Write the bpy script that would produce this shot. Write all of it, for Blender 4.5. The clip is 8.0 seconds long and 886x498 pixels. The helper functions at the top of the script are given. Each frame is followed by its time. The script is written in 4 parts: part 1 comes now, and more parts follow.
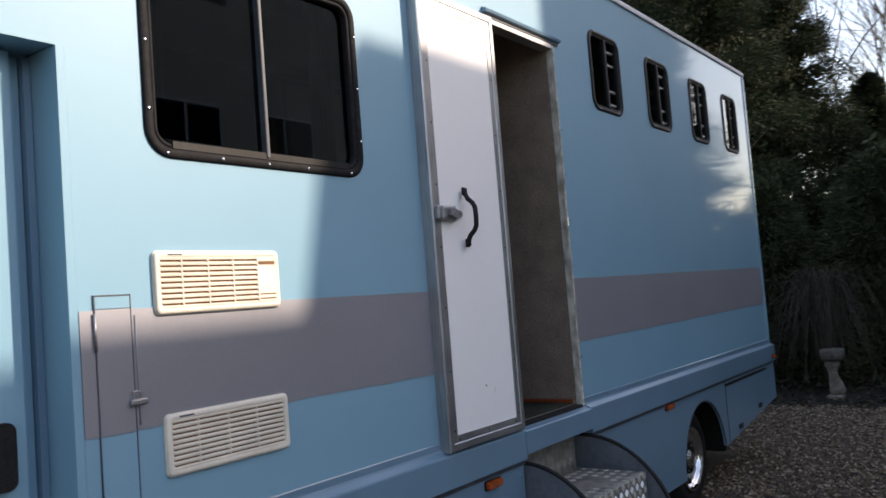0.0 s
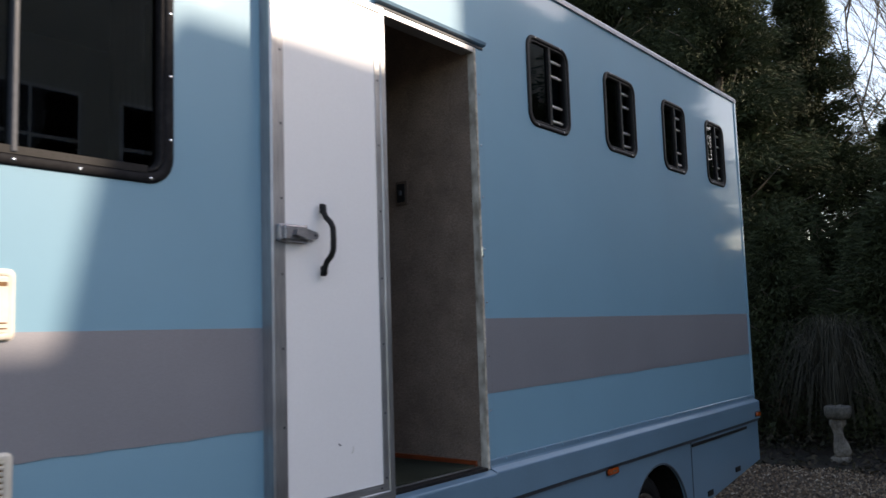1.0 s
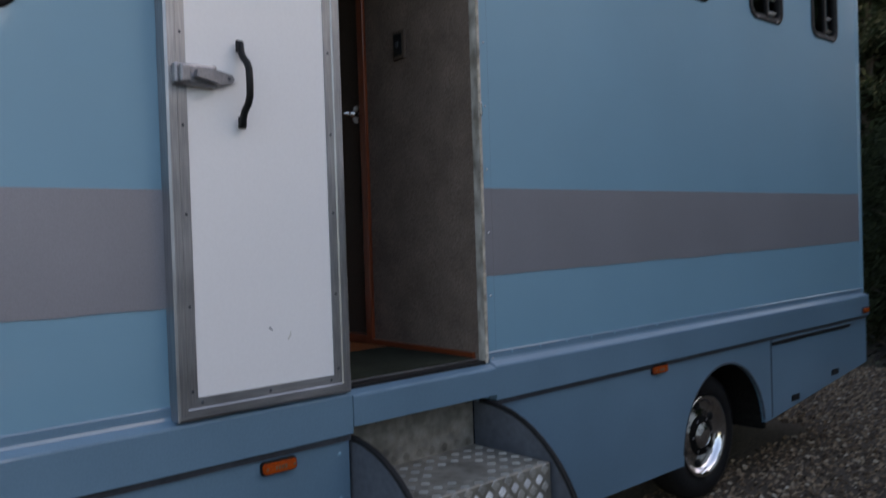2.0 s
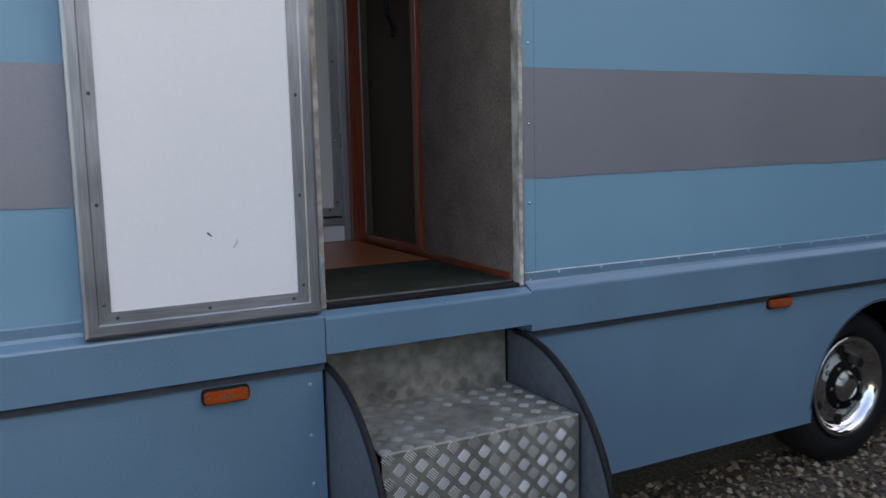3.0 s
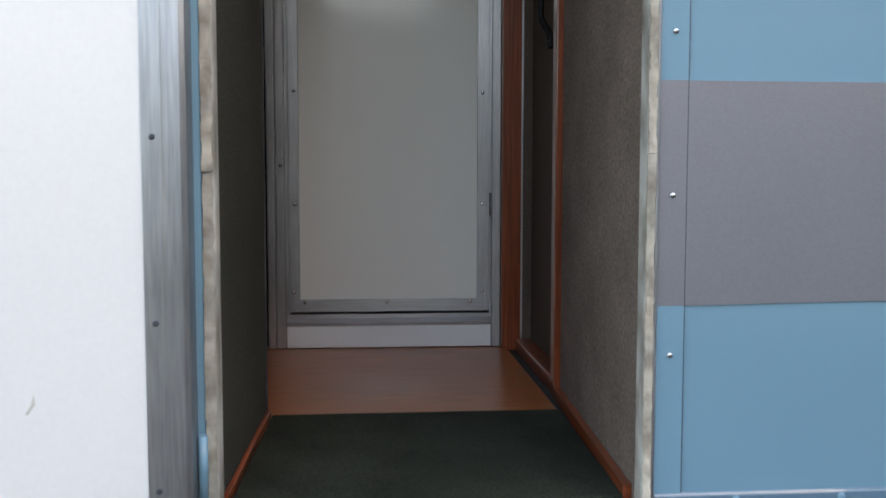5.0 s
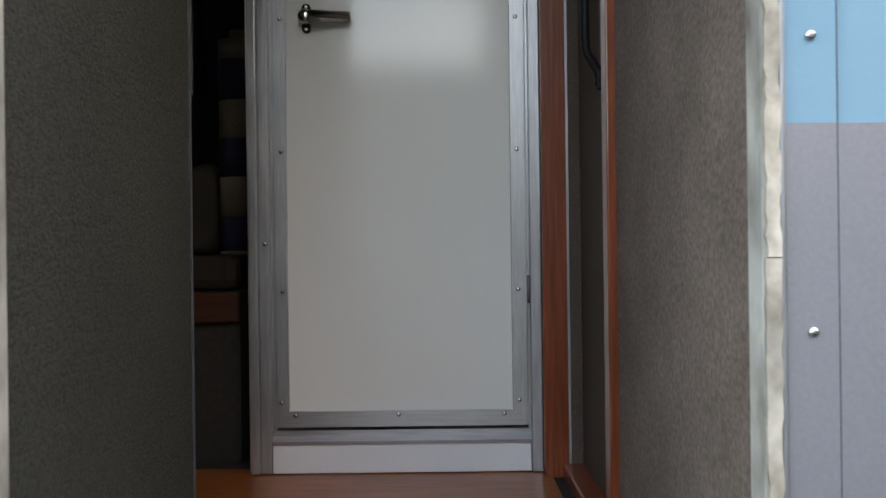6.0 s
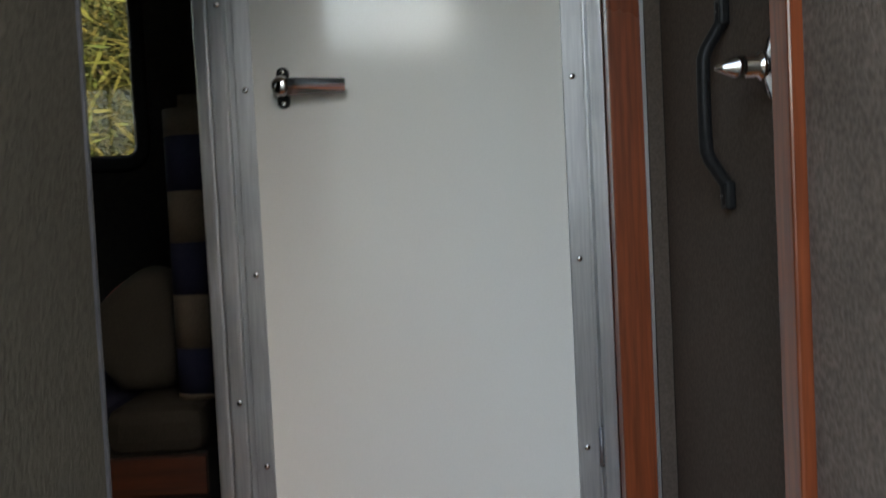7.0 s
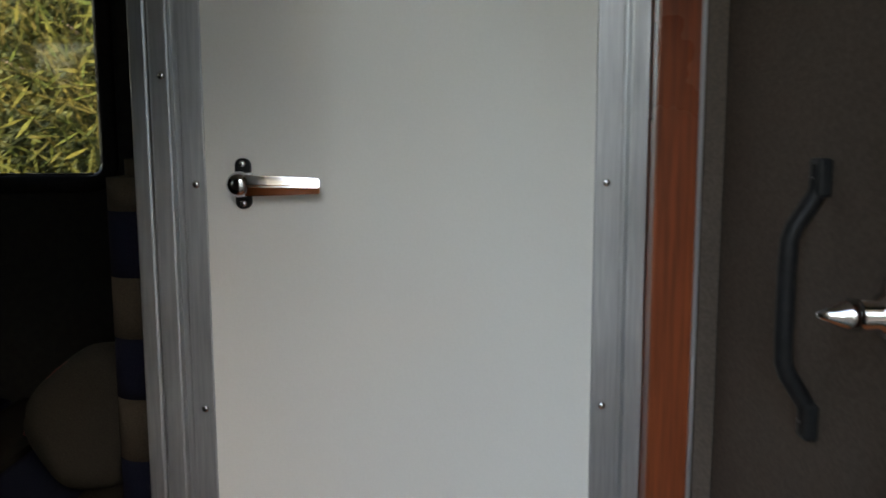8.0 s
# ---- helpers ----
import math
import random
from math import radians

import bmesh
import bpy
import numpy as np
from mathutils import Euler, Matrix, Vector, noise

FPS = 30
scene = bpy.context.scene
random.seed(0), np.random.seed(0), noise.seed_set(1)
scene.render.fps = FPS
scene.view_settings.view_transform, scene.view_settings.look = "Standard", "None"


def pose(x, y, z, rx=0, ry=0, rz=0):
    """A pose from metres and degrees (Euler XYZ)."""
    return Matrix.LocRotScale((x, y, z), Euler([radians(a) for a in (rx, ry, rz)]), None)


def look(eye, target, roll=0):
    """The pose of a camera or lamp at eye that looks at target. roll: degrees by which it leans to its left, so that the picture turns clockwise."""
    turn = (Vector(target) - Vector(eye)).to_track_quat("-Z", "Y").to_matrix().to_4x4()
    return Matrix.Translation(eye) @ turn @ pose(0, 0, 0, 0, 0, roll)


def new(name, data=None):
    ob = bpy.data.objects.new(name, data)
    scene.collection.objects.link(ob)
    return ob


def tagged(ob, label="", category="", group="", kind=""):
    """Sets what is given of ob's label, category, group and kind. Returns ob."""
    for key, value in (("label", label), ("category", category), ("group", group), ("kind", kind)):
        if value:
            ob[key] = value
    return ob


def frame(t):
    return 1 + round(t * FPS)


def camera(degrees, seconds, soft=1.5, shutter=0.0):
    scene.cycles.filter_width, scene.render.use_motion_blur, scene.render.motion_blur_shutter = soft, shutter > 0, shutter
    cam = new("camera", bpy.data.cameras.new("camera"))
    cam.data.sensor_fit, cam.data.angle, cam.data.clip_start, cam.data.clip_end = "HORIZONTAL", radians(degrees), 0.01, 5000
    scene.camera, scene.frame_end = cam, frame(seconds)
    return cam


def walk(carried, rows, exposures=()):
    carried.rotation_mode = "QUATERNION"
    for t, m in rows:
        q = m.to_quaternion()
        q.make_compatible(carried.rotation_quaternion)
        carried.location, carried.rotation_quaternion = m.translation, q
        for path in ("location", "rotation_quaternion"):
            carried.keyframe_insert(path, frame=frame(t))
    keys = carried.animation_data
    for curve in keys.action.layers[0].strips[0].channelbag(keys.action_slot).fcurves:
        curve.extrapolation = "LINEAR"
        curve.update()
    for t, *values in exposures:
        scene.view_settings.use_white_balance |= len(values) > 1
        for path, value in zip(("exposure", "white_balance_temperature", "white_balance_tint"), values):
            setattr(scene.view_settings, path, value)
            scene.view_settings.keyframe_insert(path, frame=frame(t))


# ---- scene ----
cam = camera(56.4, 8.0, soft=1.5, shutter=0.3)
PATH = [
    (0, (2.035, -3.297, 1.568), (0.866, -1.679, 1.688), -4.5),
    (0.5, (2.165, -2.904, 1.581), (0.873, -1.379, 1.671), -2.2),
    (1, (2.19, -2.413, 1.579), (0.963, -0.846, 1.772), -1.8),
    (1.5, (2.235, -1.982, 1.556), (0.948, -0.464, 1.755), -4.0),
    (1.8, (2.241, -1.722, 1.523), (0.85, -0.286, 1.579), -1.5),
    (2, (2.243, -1.594, 1.458), (0.766, -0.246, 1.417), -1.8),
    (2.2, (2.212, -1.454, 1.431), (0.69, -0.162, 1.315), -1.6),
    (3.3, (2.088, -0.513, 1.391), (0.266, 0.258, 1.096), -0.7),
    (3.5, (1.995, -0.388, 1.411), (0.147, 0.304, 1.085), 0.1),
    (4, (1.745, -0.102, 1.406), (-0.164, 0.433, 1.141), -0.6),
    (4.2, (1.666, 0.005, 1.409), (-0.277, 0.414, 1.173), -0.7),
    (5.3, (1.048, 0.287, 1.461), (-0.945, 0.415, 1.35), -0.1),
    (5.5, (0.941, 0.31, 1.465), (-1.053, 0.433, 1.382), -0.7),
    (6, (0.683, 0.386, 1.522), (-1.317, 0.387, 1.522), -0.7),
    (6.5, (0.464, 0.351, 1.545), (-1.536, 0.399, 1.548), -0.2),
    (6.7, (0.303, 0.322, 1.61), (-1.697, 0.335, 1.617), 0.5),
    (7, (0.122, 0.268, 1.854), (-1.875, 0.344, 1.779), -2.8),
    (7.2, (0.084, 0.249, 1.97), (-1.902, 0.423, 1.802), -3.2),
    (7.4, (0.038, 0.27, 2.061), (-1.944, 0.426, 1.838), -1.2),
    (7.5, (0.016, 0.268, 2.066), (-1.962, 0.468, 1.856), 0.3),
    (7.7, (-0.048, 0.283, 2.098), (-2.03, 0.457, 1.887), -0.3),
    (8, (-0.189, 0.32, 2.158), (-2.172, 0.35, 1.899), -0.2),
]
EXPOSURES = [(0.0, 1.75, 7800, 19), (1.0, 1.73, 7800, 18), (2.0, 1.75, 7800, 17), (3.4, 2.4, 8000, 15), (4.2, 2.62, 8400, 14), (5.4, 3.13, 8700, 14), (6.5, 3.75, 8750, 12), (7.2, 4.0, 8750, 11), (8.0, 4.08, 8800, 12)]
walk(cam, [(t, look(eye, target, roll)) for t, eye, target, roll in PATH], EXPOSURES)

# ---- light ----
TO_SUN = Vector((1.0, 0.82, 0.65)).normalized()
world = bpy.data.worlds.new("sky")
scene.world = world
world.use_nodes = True
wn = world.node_tree
sky = wn.nodes.new("ShaderNodeTexSky")
sky.sky_type, sky.sun_disc = "NISHITA", False
sky.sun_elevation = math.asin(TO_SUN.z)
sky.sun_rotation = math.atan2(TO_SUN.x, TO_SUN.y)
wn.links.new(sky.outputs[0], wn.nodes["Background"].inputs[0])
wn.nodes["Background"].inputs[1].default_value = 0.118
sun = new("sun", bpy.data.lights.new("sun", "SUN"))
sun.data.energy, sun.data.angle, sun.data.color = 2.05, radians(0.55), (1.0, 0.93, 0.82)
sun.matrix_world = look(TO_SUN * 30, (0, 0, 0))


# ---- materials ----
def material(name, a, b=None, rough=0.5, metal=0.0, fine=60.0, coarse=3.0, bump=0.0, depth=0.002, stretch=(1, 1, 1), soil=0.12,
             coat=0.0, island=False, rand=0.0, bump_scale=None, spec=0.5, rough_var=0.12):
    """Two-scale procedural surface: a and b mixed by fine noise, slow mottling over it, fine relief."""
    m = bpy.data.materials.new(name)
    m.use_nodes = True
    n, l = m.node_tree.nodes, m.node_tree.links
    p = n["Principled BSDF"]
    tc, mp = n.new("ShaderNodeTexCoord"), n.new("ShaderNodeMapping")
    mp.inputs["Scale"].default_value = stretch
    l.new(tc.outputs["Object"], mp.inputs[0])
    f, c = n.new("ShaderNodeTexNoise"), n.new("ShaderNodeTexNoise")
    f.inputs["Scale"].default_value, f.inputs["Detail"].default_value = fine, 6
    c.inputs["Scale"].default_value, c.inputs["Detail"].default_value = coarse, 4
    l.new(mp.outputs[0], f.inputs[0])
    l.new(tc.outputs["Object"], c.inputs[0])
    b = b or tuple(v * 0.85 for v in a)
    ramp = n.new("ShaderNodeMapRange")
    ramp.inputs[1].default_value, ramp.inputs[2].default_value = 0.35, 0.65
    l.new(f.outputs[0], ramp.inputs[0])
    mix = n.new("ShaderNodeMix")
    mix.data_type = "RGBA"
    mix.inputs[6].default_value, mix.inputs[7].default_value = (*a, 1), (*b, 1)
    l.new(ramp.outputs[0], mix.inputs[0])
    last = mix.outputs[2]
    r2 = n.new("ShaderNodeMapRange")
    r2.inputs[1].default_value, r2.inputs[2].default_value = 0.3, 0.7
    r2.inputs[3].default_value, r2.inputs[4].default_value = 1 - soil, 1 + soil * 0.4
    l.new(c.outputs[0], r2.inputs[0])
    mul = n.new("ShaderNodeVectorMath")
    mul.operation = "SCALE"
    l.new(last, mul.inputs[0])
    l.new(r2.outputs[0], mul.inputs[3])
    last = mul.outputs[0]
    if rand or island:
        if island:
            src = n.new("ShaderNodeNewGeometry").outputs["Random Per Island"]
        else:
            src = n.new("ShaderNodeObjectInfo").outputs["Random"]
        r3 = n.new("ShaderNodeMapRange")
        r3.inputs[3].default_value, r3.inputs[4].default_value = 1 - rand, 1 + rand
        l.new(src, r3.inputs[0])
        m2 = n.new("ShaderNodeVectorMath")
        m2.operation = "SCALE"
        l.new(last, m2.inputs[0])
        l.new(r3.outputs[0], m2.inputs[3])
        last = m2.outputs[0]
    l.new(last, p.inputs["Base Color"])
    rr = n.new("ShaderNodeMapRange")
    rr.inputs[3].default_value, rr.inputs[4].default_value = max(0.02, rough - rough_var), min(1, rough + rough_var)
    l.new(c.outputs[0], rr.inputs[0])
    l.new(rr.outputs[0], p.inputs["Roughness"])
    p.inputs["Metallic"].default_value = metal
    p.inputs["Specular IOR Level"].default_value = spec
    p.inputs["Coat Weight"].default_value, p.inputs["Coat Roughness"].default_value = coat, 0.06
    if bump:
        bn = n.new("ShaderNodeBump")
        bn.inputs["Strength"].default_value, bn.inputs["Distance"].default_value = bump, depth
        src = f
        if bump_scale:
            src = n.new("ShaderNodeTexNoise")
            src.inputs["Scale"].default_value = bump_scale
            l.new(tc.outputs["Object"], src.inputs[0])
        l.new(src.outputs[0], bn.inputs["Height"])
        l.new(bn.outputs[0], p.inputs["Normal"])
    return m


def glass(name, tint, rough=0.02, alpha=1.0):
    m = bpy.data.materials.new(name)
    m.use_nodes = True
    p = m.node_tree.nodes["Principled BSDF"]
    p.inputs["Base Color"].default_value = (*tint, 1)
    p.inputs["Roughness"].default_value, p.inputs["Transmission Weight"].default_value = rough, alpha
    p.inputs["IOR"].default_value = 1.45
    return m


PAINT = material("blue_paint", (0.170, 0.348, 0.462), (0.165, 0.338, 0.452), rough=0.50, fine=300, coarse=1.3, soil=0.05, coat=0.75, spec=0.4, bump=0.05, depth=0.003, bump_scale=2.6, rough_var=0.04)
# Same blue darkened for the lower parts: their shade put into the colour.
PAINT_LOW = material("shaded_blue_paint", (0.128, 0.236, 0.328), (0.117, 0.217, 0.303), rough=0.34, fine=180, coarse=2.0, soil=0.12, coat=0.65, bump=0.06, depth=0.008, bump_scale=3.0)
STRIPE = material("grey_stripe_paint", (0.300, 0.305, 0.342), (0.275, 0.280, 0.314), rough=0.5, metal=0.5, fine=240, coarse=1.5, soil=0.08, bump=0.05, depth=0.008, bump_scale=2.2, rough_var=0.05)
ALU = material("aluminium", (0.44, 0.45, 0.47), (0.34, 0.35, 0.37), rough=0.42, metal=0.9, fine=18, coarse=5, soil=0.2, stretch=(12, 12, 0.6), bump=0.06, depth=0.001)
ALU_ALONG = material("aluminium_crosswise", (0.44, 0.45, 0.47), (0.34, 0.35, 0.37), rough=0.42, metal=0.9, fine=18, coarse=5, soil=0.2, stretch=(12, 0.6, 12), bump=0.06, depth=0.001)
ALU_IN = material("pale_satin_aluminium", (0.57, 0.58, 0.59), (0.47, 0.48, 0.50), rough=0.36, metal=0.75, fine=18, coarse=5, soil=0.12, stretch=(12, 12, 0.6), bump=0.05, depth=0.001)
ALU_IN_ALONG = material("pale_satin_aluminium_crosswise", (0.57, 0.58, 0.59), (0.47, 0.48, 0.50), rough=0.36, metal=0.75, fine=18, coarse=5, soil=0.12, stretch=(12, 0.6, 12), bump=0.05, depth=0.001)
WINFRAME = material("black_window_frame", (0.012, 0.012, 0.014), (0.020, 0.020, 0.022), rough=0.68, fine=60, coarse=6, soil=0.3, spec=0.08)
SEALANT = material("cracked_cream_sealant", (0.60, 0.56, 0.48), (0.33, 0.29, 0.235), rough=0.8, fine=34, coarse=11, soil=0.45, bump=0.7, depth=0.004, rand=0.18)
JAMB = material("bare_sealed_jamb", (0.60, 0.59, 0.55), (0.26, 0.24, 0.20), rough=0.75, metal=0.0, fine=22, coarse=6, soil=0.35, stretch=(1, 1, 0.5), bump=0.5, depth=0.004)
WHITE = material("white_panel", (0.82, 0.82, 0.83), (0.80, 0.80, 0.81), rough=0.34, fine=120, coarse=2, soil=0.015, bump=0.05, depth=0.001, bump_scale=9, rough_var=0.02)
OFFWHITE = material("grey_white_laminate", (0.84, 0.83, 0.785), (0.82, 0.81, 0.765), rough=0.12, fine=260, coarse=1.5, soil=0.015, bump=0.04, depth=0.001, bump_scale=7, rough_var=0.02)
PLASTIC = material("cream_plastic", (0.72, 0.67, 0.58), (0.68, 0.63, 0.54), rough=0.42, fine=80, coarse=8, soil=0.12)
SLOT = material("brown_slot", (0.20, 0.10, 0.04), (0.13, 0.065, 0.03), rough=0.8)
BLACK = material("black_rubber", (0.012, 0.012, 0.013), (0.02, 0.02, 0.021), rough=0.45, fine=90, soil=0.3, spec=0.15)
DARK = material("dark_underbody", (0.008, 0.008, 0.008), (0.014, 0.013, 0.012), rough=0.9, spec=0.05)
GASKET = material("grey_sealing_strip", (0.060, 0.070, 0.088), (0.040, 0.049, 0.064), rough=0.6, soil=0.3)
CHROME = material("chrome", (0.75, 0.75, 0.76), (0.7, 0.7, 0.72), rough=0.1, metal=1.0, soil=0.15, coarse=12, rough_var=0.06)
STEEL = material("cast_metal", (0.34, 0.34, 0.36), (0.26, 0.26, 0.28), rough=0.45, metal=0.8, fine=120, bump=0.2, depth=0.001)
CHEQUER = material("worn_tread_plate", (0.31, 0.295, 0.26), (0.20, 0.187, 0.158), rough=0.5, metal=0.35, fine=26, coarse=9, soil=0.35, bump=0.1, depth=0.002)
# Greyer, darker copy of the carpet: the partition's shade is in the colour.
SHADED_CARPET = material("shaded_grey_carpet", (0.078, 0.081, 0.072), (0.049, 0.051, 0.046), rough=0.95, fine=260, coarse=2.0, soil=0.2, bump=0.9, depth=0.004, spec=0.1)
CHEEK = material("grey_blue_cheek_paint", (0.105, 0.122, 0.15), (0.08, 0.094, 0.116), rough=0.5, fine=40, coarse=4, soil=0.3)
LUG_WORN = material("dirty_worn_lug", (0.36, 0.35, 0.315), (0.20, 0.19, 0.165), rough=0.5, metal=0.4, fine=14, coarse=7, soil=0.4, rand=0.25)
# Front lugs: near white, barely metallic, their reflected brightness put into the colour.
LUG = material("bright_tread_lug", (0.88, 0.87, 0.85), (0.68, 0.67, 0.65), rough=0.34, metal=0.35, fine=60, coarse=9, soil=0.3, rand=0.2)
AMBER = material("amber_lens", (0.45, 0.072, 0.008), (0.34, 0.052, 0.006), rough=0.2, fine=140, bump=0.2, depth=0.001, coat=0.5)
CARPET = material("grey_brown_carpet", (0.285, 0.224, 0.190), (0.180, 0.141, 0.119), rough=0.95, fine=150, coarse=7.0, soil=0.22, bump=0.55, depth=0.004, spec=0.1, stretch=(1, 1, 1.0))
DOORLINING = material("brown_door_lining", (0.13, 0.10, 0.082), (0.098, 0.075, 0.063), rough=0.9, fine=200, coarse=3, soil=0.15, bump=0.4, depth=0.002, spec=0.15)
WOOD = material("varnished_mahogany", (0.31, 0.068, 0.024), (0.175, 0.036, 0.013), rough=0.32, fine=9, coarse=4, soil=0.2, stretch=(14, 14, 0.7), coat=0.4, bump=0.08, depth=0.001)
WOOD_X = material("varnished_mahogany_rail", (0.31, 0.068, 0.024), (0.175, 0.036, 0.013), rough=0.32, fine=9, coarse=4, soil=0.2, stretch=(0.7, 14, 14), coat=0.4, bump=0.08, depth=0.001)
# Darker mahogany for the bench rail, its dimness put into the colour.
DIMMED_WOOD = material("dimmed_wood_rail", (0.09, 0.026, 0.012), (0.05, 0.016, 0.008), rough=0.5, fine=9, coarse=4, soil=0.2, stretch=(14, 0.7, 14))
FLOOR = material("wood_floor", (0.40, 0.122, 0.036), (0.26, 0.070, 0.020), rough=0.3, rough_var=0.04, fine=8, coarse=3, soil=0.2, stretch=(16, 0.8, 14), coat=0.12, spec=0.35, bump=0.05, depth=0.001)
MAT = material("dark_green_mat", (0.022, 0.028, 0.02), (0.045, 0.05, 0.038), rough=0.95, fine=260, coarse=6, soil=0.4, bump=1.0, depth=0.004, spec=0.1)
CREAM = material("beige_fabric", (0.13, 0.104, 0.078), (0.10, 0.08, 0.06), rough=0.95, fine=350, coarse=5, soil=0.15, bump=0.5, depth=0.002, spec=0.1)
# Two darker copies of the beige: the dim bench corner is in their colour.
SCATTER = material("dimmed_beige_cushion_cloth", (0.058, 0.052, 0.043), (0.044, 0.039, 0.033), rough=0.95, fine=350, coarse=5, soil=0.2, bump=0.5, depth=0.002, spec=0.1)
SEATCLOTH = material("dimmed_beige_seat_cloth", (0.036, 0.032, 0.026), (0.026, 0.023, 0.019), rough=0.95, fine=350, coarse=5, soil=0.2, bump=0.5, depth=0.002, spec=0.1)
NAVY = material("navy_fabric", (0.015, 0.017, 0.036), (0.021, 0.023, 0.044), rough=0.95, fine=350, coarse=5, soil=0.2, bump=0.5, depth=0.002, spec=0.1)
PIPING = material("dark_red_piping", (0.16, 0.04, 0.04), rough=0.9)
# Near-black lining: the dimness of the living space is put into its colour.
CABIN = material("dimmed_cabin_lining", (0.036, 0.033, 0.031), (0.025, 0.023, 0.022), rough=0.9, soil=0.2)
PALE = material("pale_bar_paint", (0.62, 0.62, 0.58), rough=0.5)
TINT = glass("tinted_glass", (0.10, 0.105, 0.11))
# Grey tint added to the far pane to dim the room and the view.
CLEAR = glass("dimming_glass", (0.72, 0.73, 0.70))
GRAVELBED = material("gravel_bed", (0.125, 0.092, 0.064), (0.042, 0.031, 0.022), rough=0.95, fine=55, coarse=0.8, soil=0.3, bump=1.0, depth=0.03)
SOIL = material("leaf_litter_soil", (0.014, 0.010, 0.007), (0.03, 0.021, 0.014), rough=1.0, fine=40, coarse=1.5, soil=0.4, bump=1.0, depth=0.03)
PEBBLE = material("gravel_stones", (0.25, 0.185, 0.13), (0.15, 0.112, 0.082), rough=0.9, fine=40, island=True, rand=0.2)
pn = PEBBLE.node_tree
island, shades = pn.nodes.new("ShaderNodeNewGeometry"), pn.nodes.new("ShaderNodeValToRGB")
for place, tone in ((0.35, (0.10, 0.065, 0.04)), (0.62, (0.20, 0.135, 0.085)), (0.85, (0.26, 0.19, 0.13)), (0.97, (0.34, 0.28, 0.21))):
    shades.color_ramp.elements.new(place).color = (*tone, 1)
shades.color_ramp.elements[0].color, shades.color_ramp.elements[-1].color = (0.03, 0.02, 0.013, 1), (0.42, 0.37, 0.30, 1)
pn.links.new(island.outputs["Random Per Island"], shades.inputs[0])
pn.links.new(shades.outputs[0], pn.nodes["Principled BSDF"].inputs["Base Color"])
NEEDLE = material("conifer_foliage", (0.060, 0.075, 0.034), (0.032, 0.043, 0.021), rough=0.75, fine=3, coarse=0.8, soil=0.35, island=True, rand=0.4, spec=0.2)
NEEDLE_DRY = material("yellowing_foliage", (0.13, 0.11, 0.03), (0.06, 0.065, 0.02), rough=0.8, fine=3, coarse=0.8, soil=0.35, island=True, rand=0.4, spec=0.2)
BARK = material("grey_bark", (0.16, 0.13, 0.10), (0.09, 0.072, 0.055), rough=0.9, fine=14, stretch=(3, 3, 0.6), bump=0.8, depth=0.02)
PALEBARK = material("pale_bark", (0.24, 0.21, 0.14), (0.12, 0.10, 0.06), rough=0.85, fine=10, coarse=4, soil=0.4, bump=0.6, depth=0.01)
MOSSTWIG = material("mossy_twigs", (0.10, 0.088, 0.026), (0.04, 0.037, 0.013), rough=0.9, fine=9, coarse=2, soil=0.4, island=True, rand=0.5, spec=0.1)
BLADE = material("yellow_green_leaves", (0.026, 0.038, 0.009), (0.048, 0.046, 0.013), rough=0.9, fine=4, coarse=1.5, soil=0.3, island=True, rand=0.5, spec=0.08)
LITTER = material("fallen_leaves", (0.05, 0.032, 0.018), (0.022, 0.026, 0.011), rough=0.85, fine=5, island=True, rand=0.6)
STRAW = material("drooping_stems", (0.052, 0.048, 0.032), (0.025, 0.024, 0.016), rough=0.9, fine=4, island=True, rand=0.4)
# Darker copy of the stone: the shade over the bowl is in it.
SHADED_STONE = material("shaded_stone", (0.13, 0.12, 0.105), (0.06, 0.058, 0.048), rough=0.95, fine=25, coarse=6, soil=0.4, bump=0.8, depth=0.01)
STONE = material("weathered_stone", (0.27, 0.245, 0.215), (0.13, 0.115, 0.10), rough=0.9, fine=25, coarse=6, soil=0.4, bump=0.8, depth=0.01)
# Pale render, raised so the unseen walls bounce light into the doorway.
RENDERED = material("house_render", (0.68, 0.64, 0.57), (0.62, 0.58, 0.51), rough=0.9, fine=20, bump=0.4, depth=0.01)
SLATE = material("roof_slate", (0.10, 0.10, 0.11), (0.07, 0.07, 0.08), rough=0.7, fine=8, bump=0.5, depth=0.01)


# ---- shaping helpers ----
def box(bm, x0, x1, y0, y1, z0, z1, bev=0.0):
    r = bmesh.ops.create_cube(bm, size=1.0)["verts"]
    bmesh.ops.transform(bm, matrix=Matrix.Translation(((x0 + x1) / 2, (y0 + y1) / 2, (z0 + z1) / 2)) @ Matrix.Diagonal((x1 - x0, y1 - y0, z1 - z0, 1)), verts=r)
    if bev:
        bmesh.ops.bevel(bm, geom=list({e for v in r for e in v.link_edges}), offset=bev, segments=2, affect="EDGES", profile=0.5)
    return bm


def boxed(*a, bev=0.0):
    return box(bmesh.new(), *a, bev=bev)


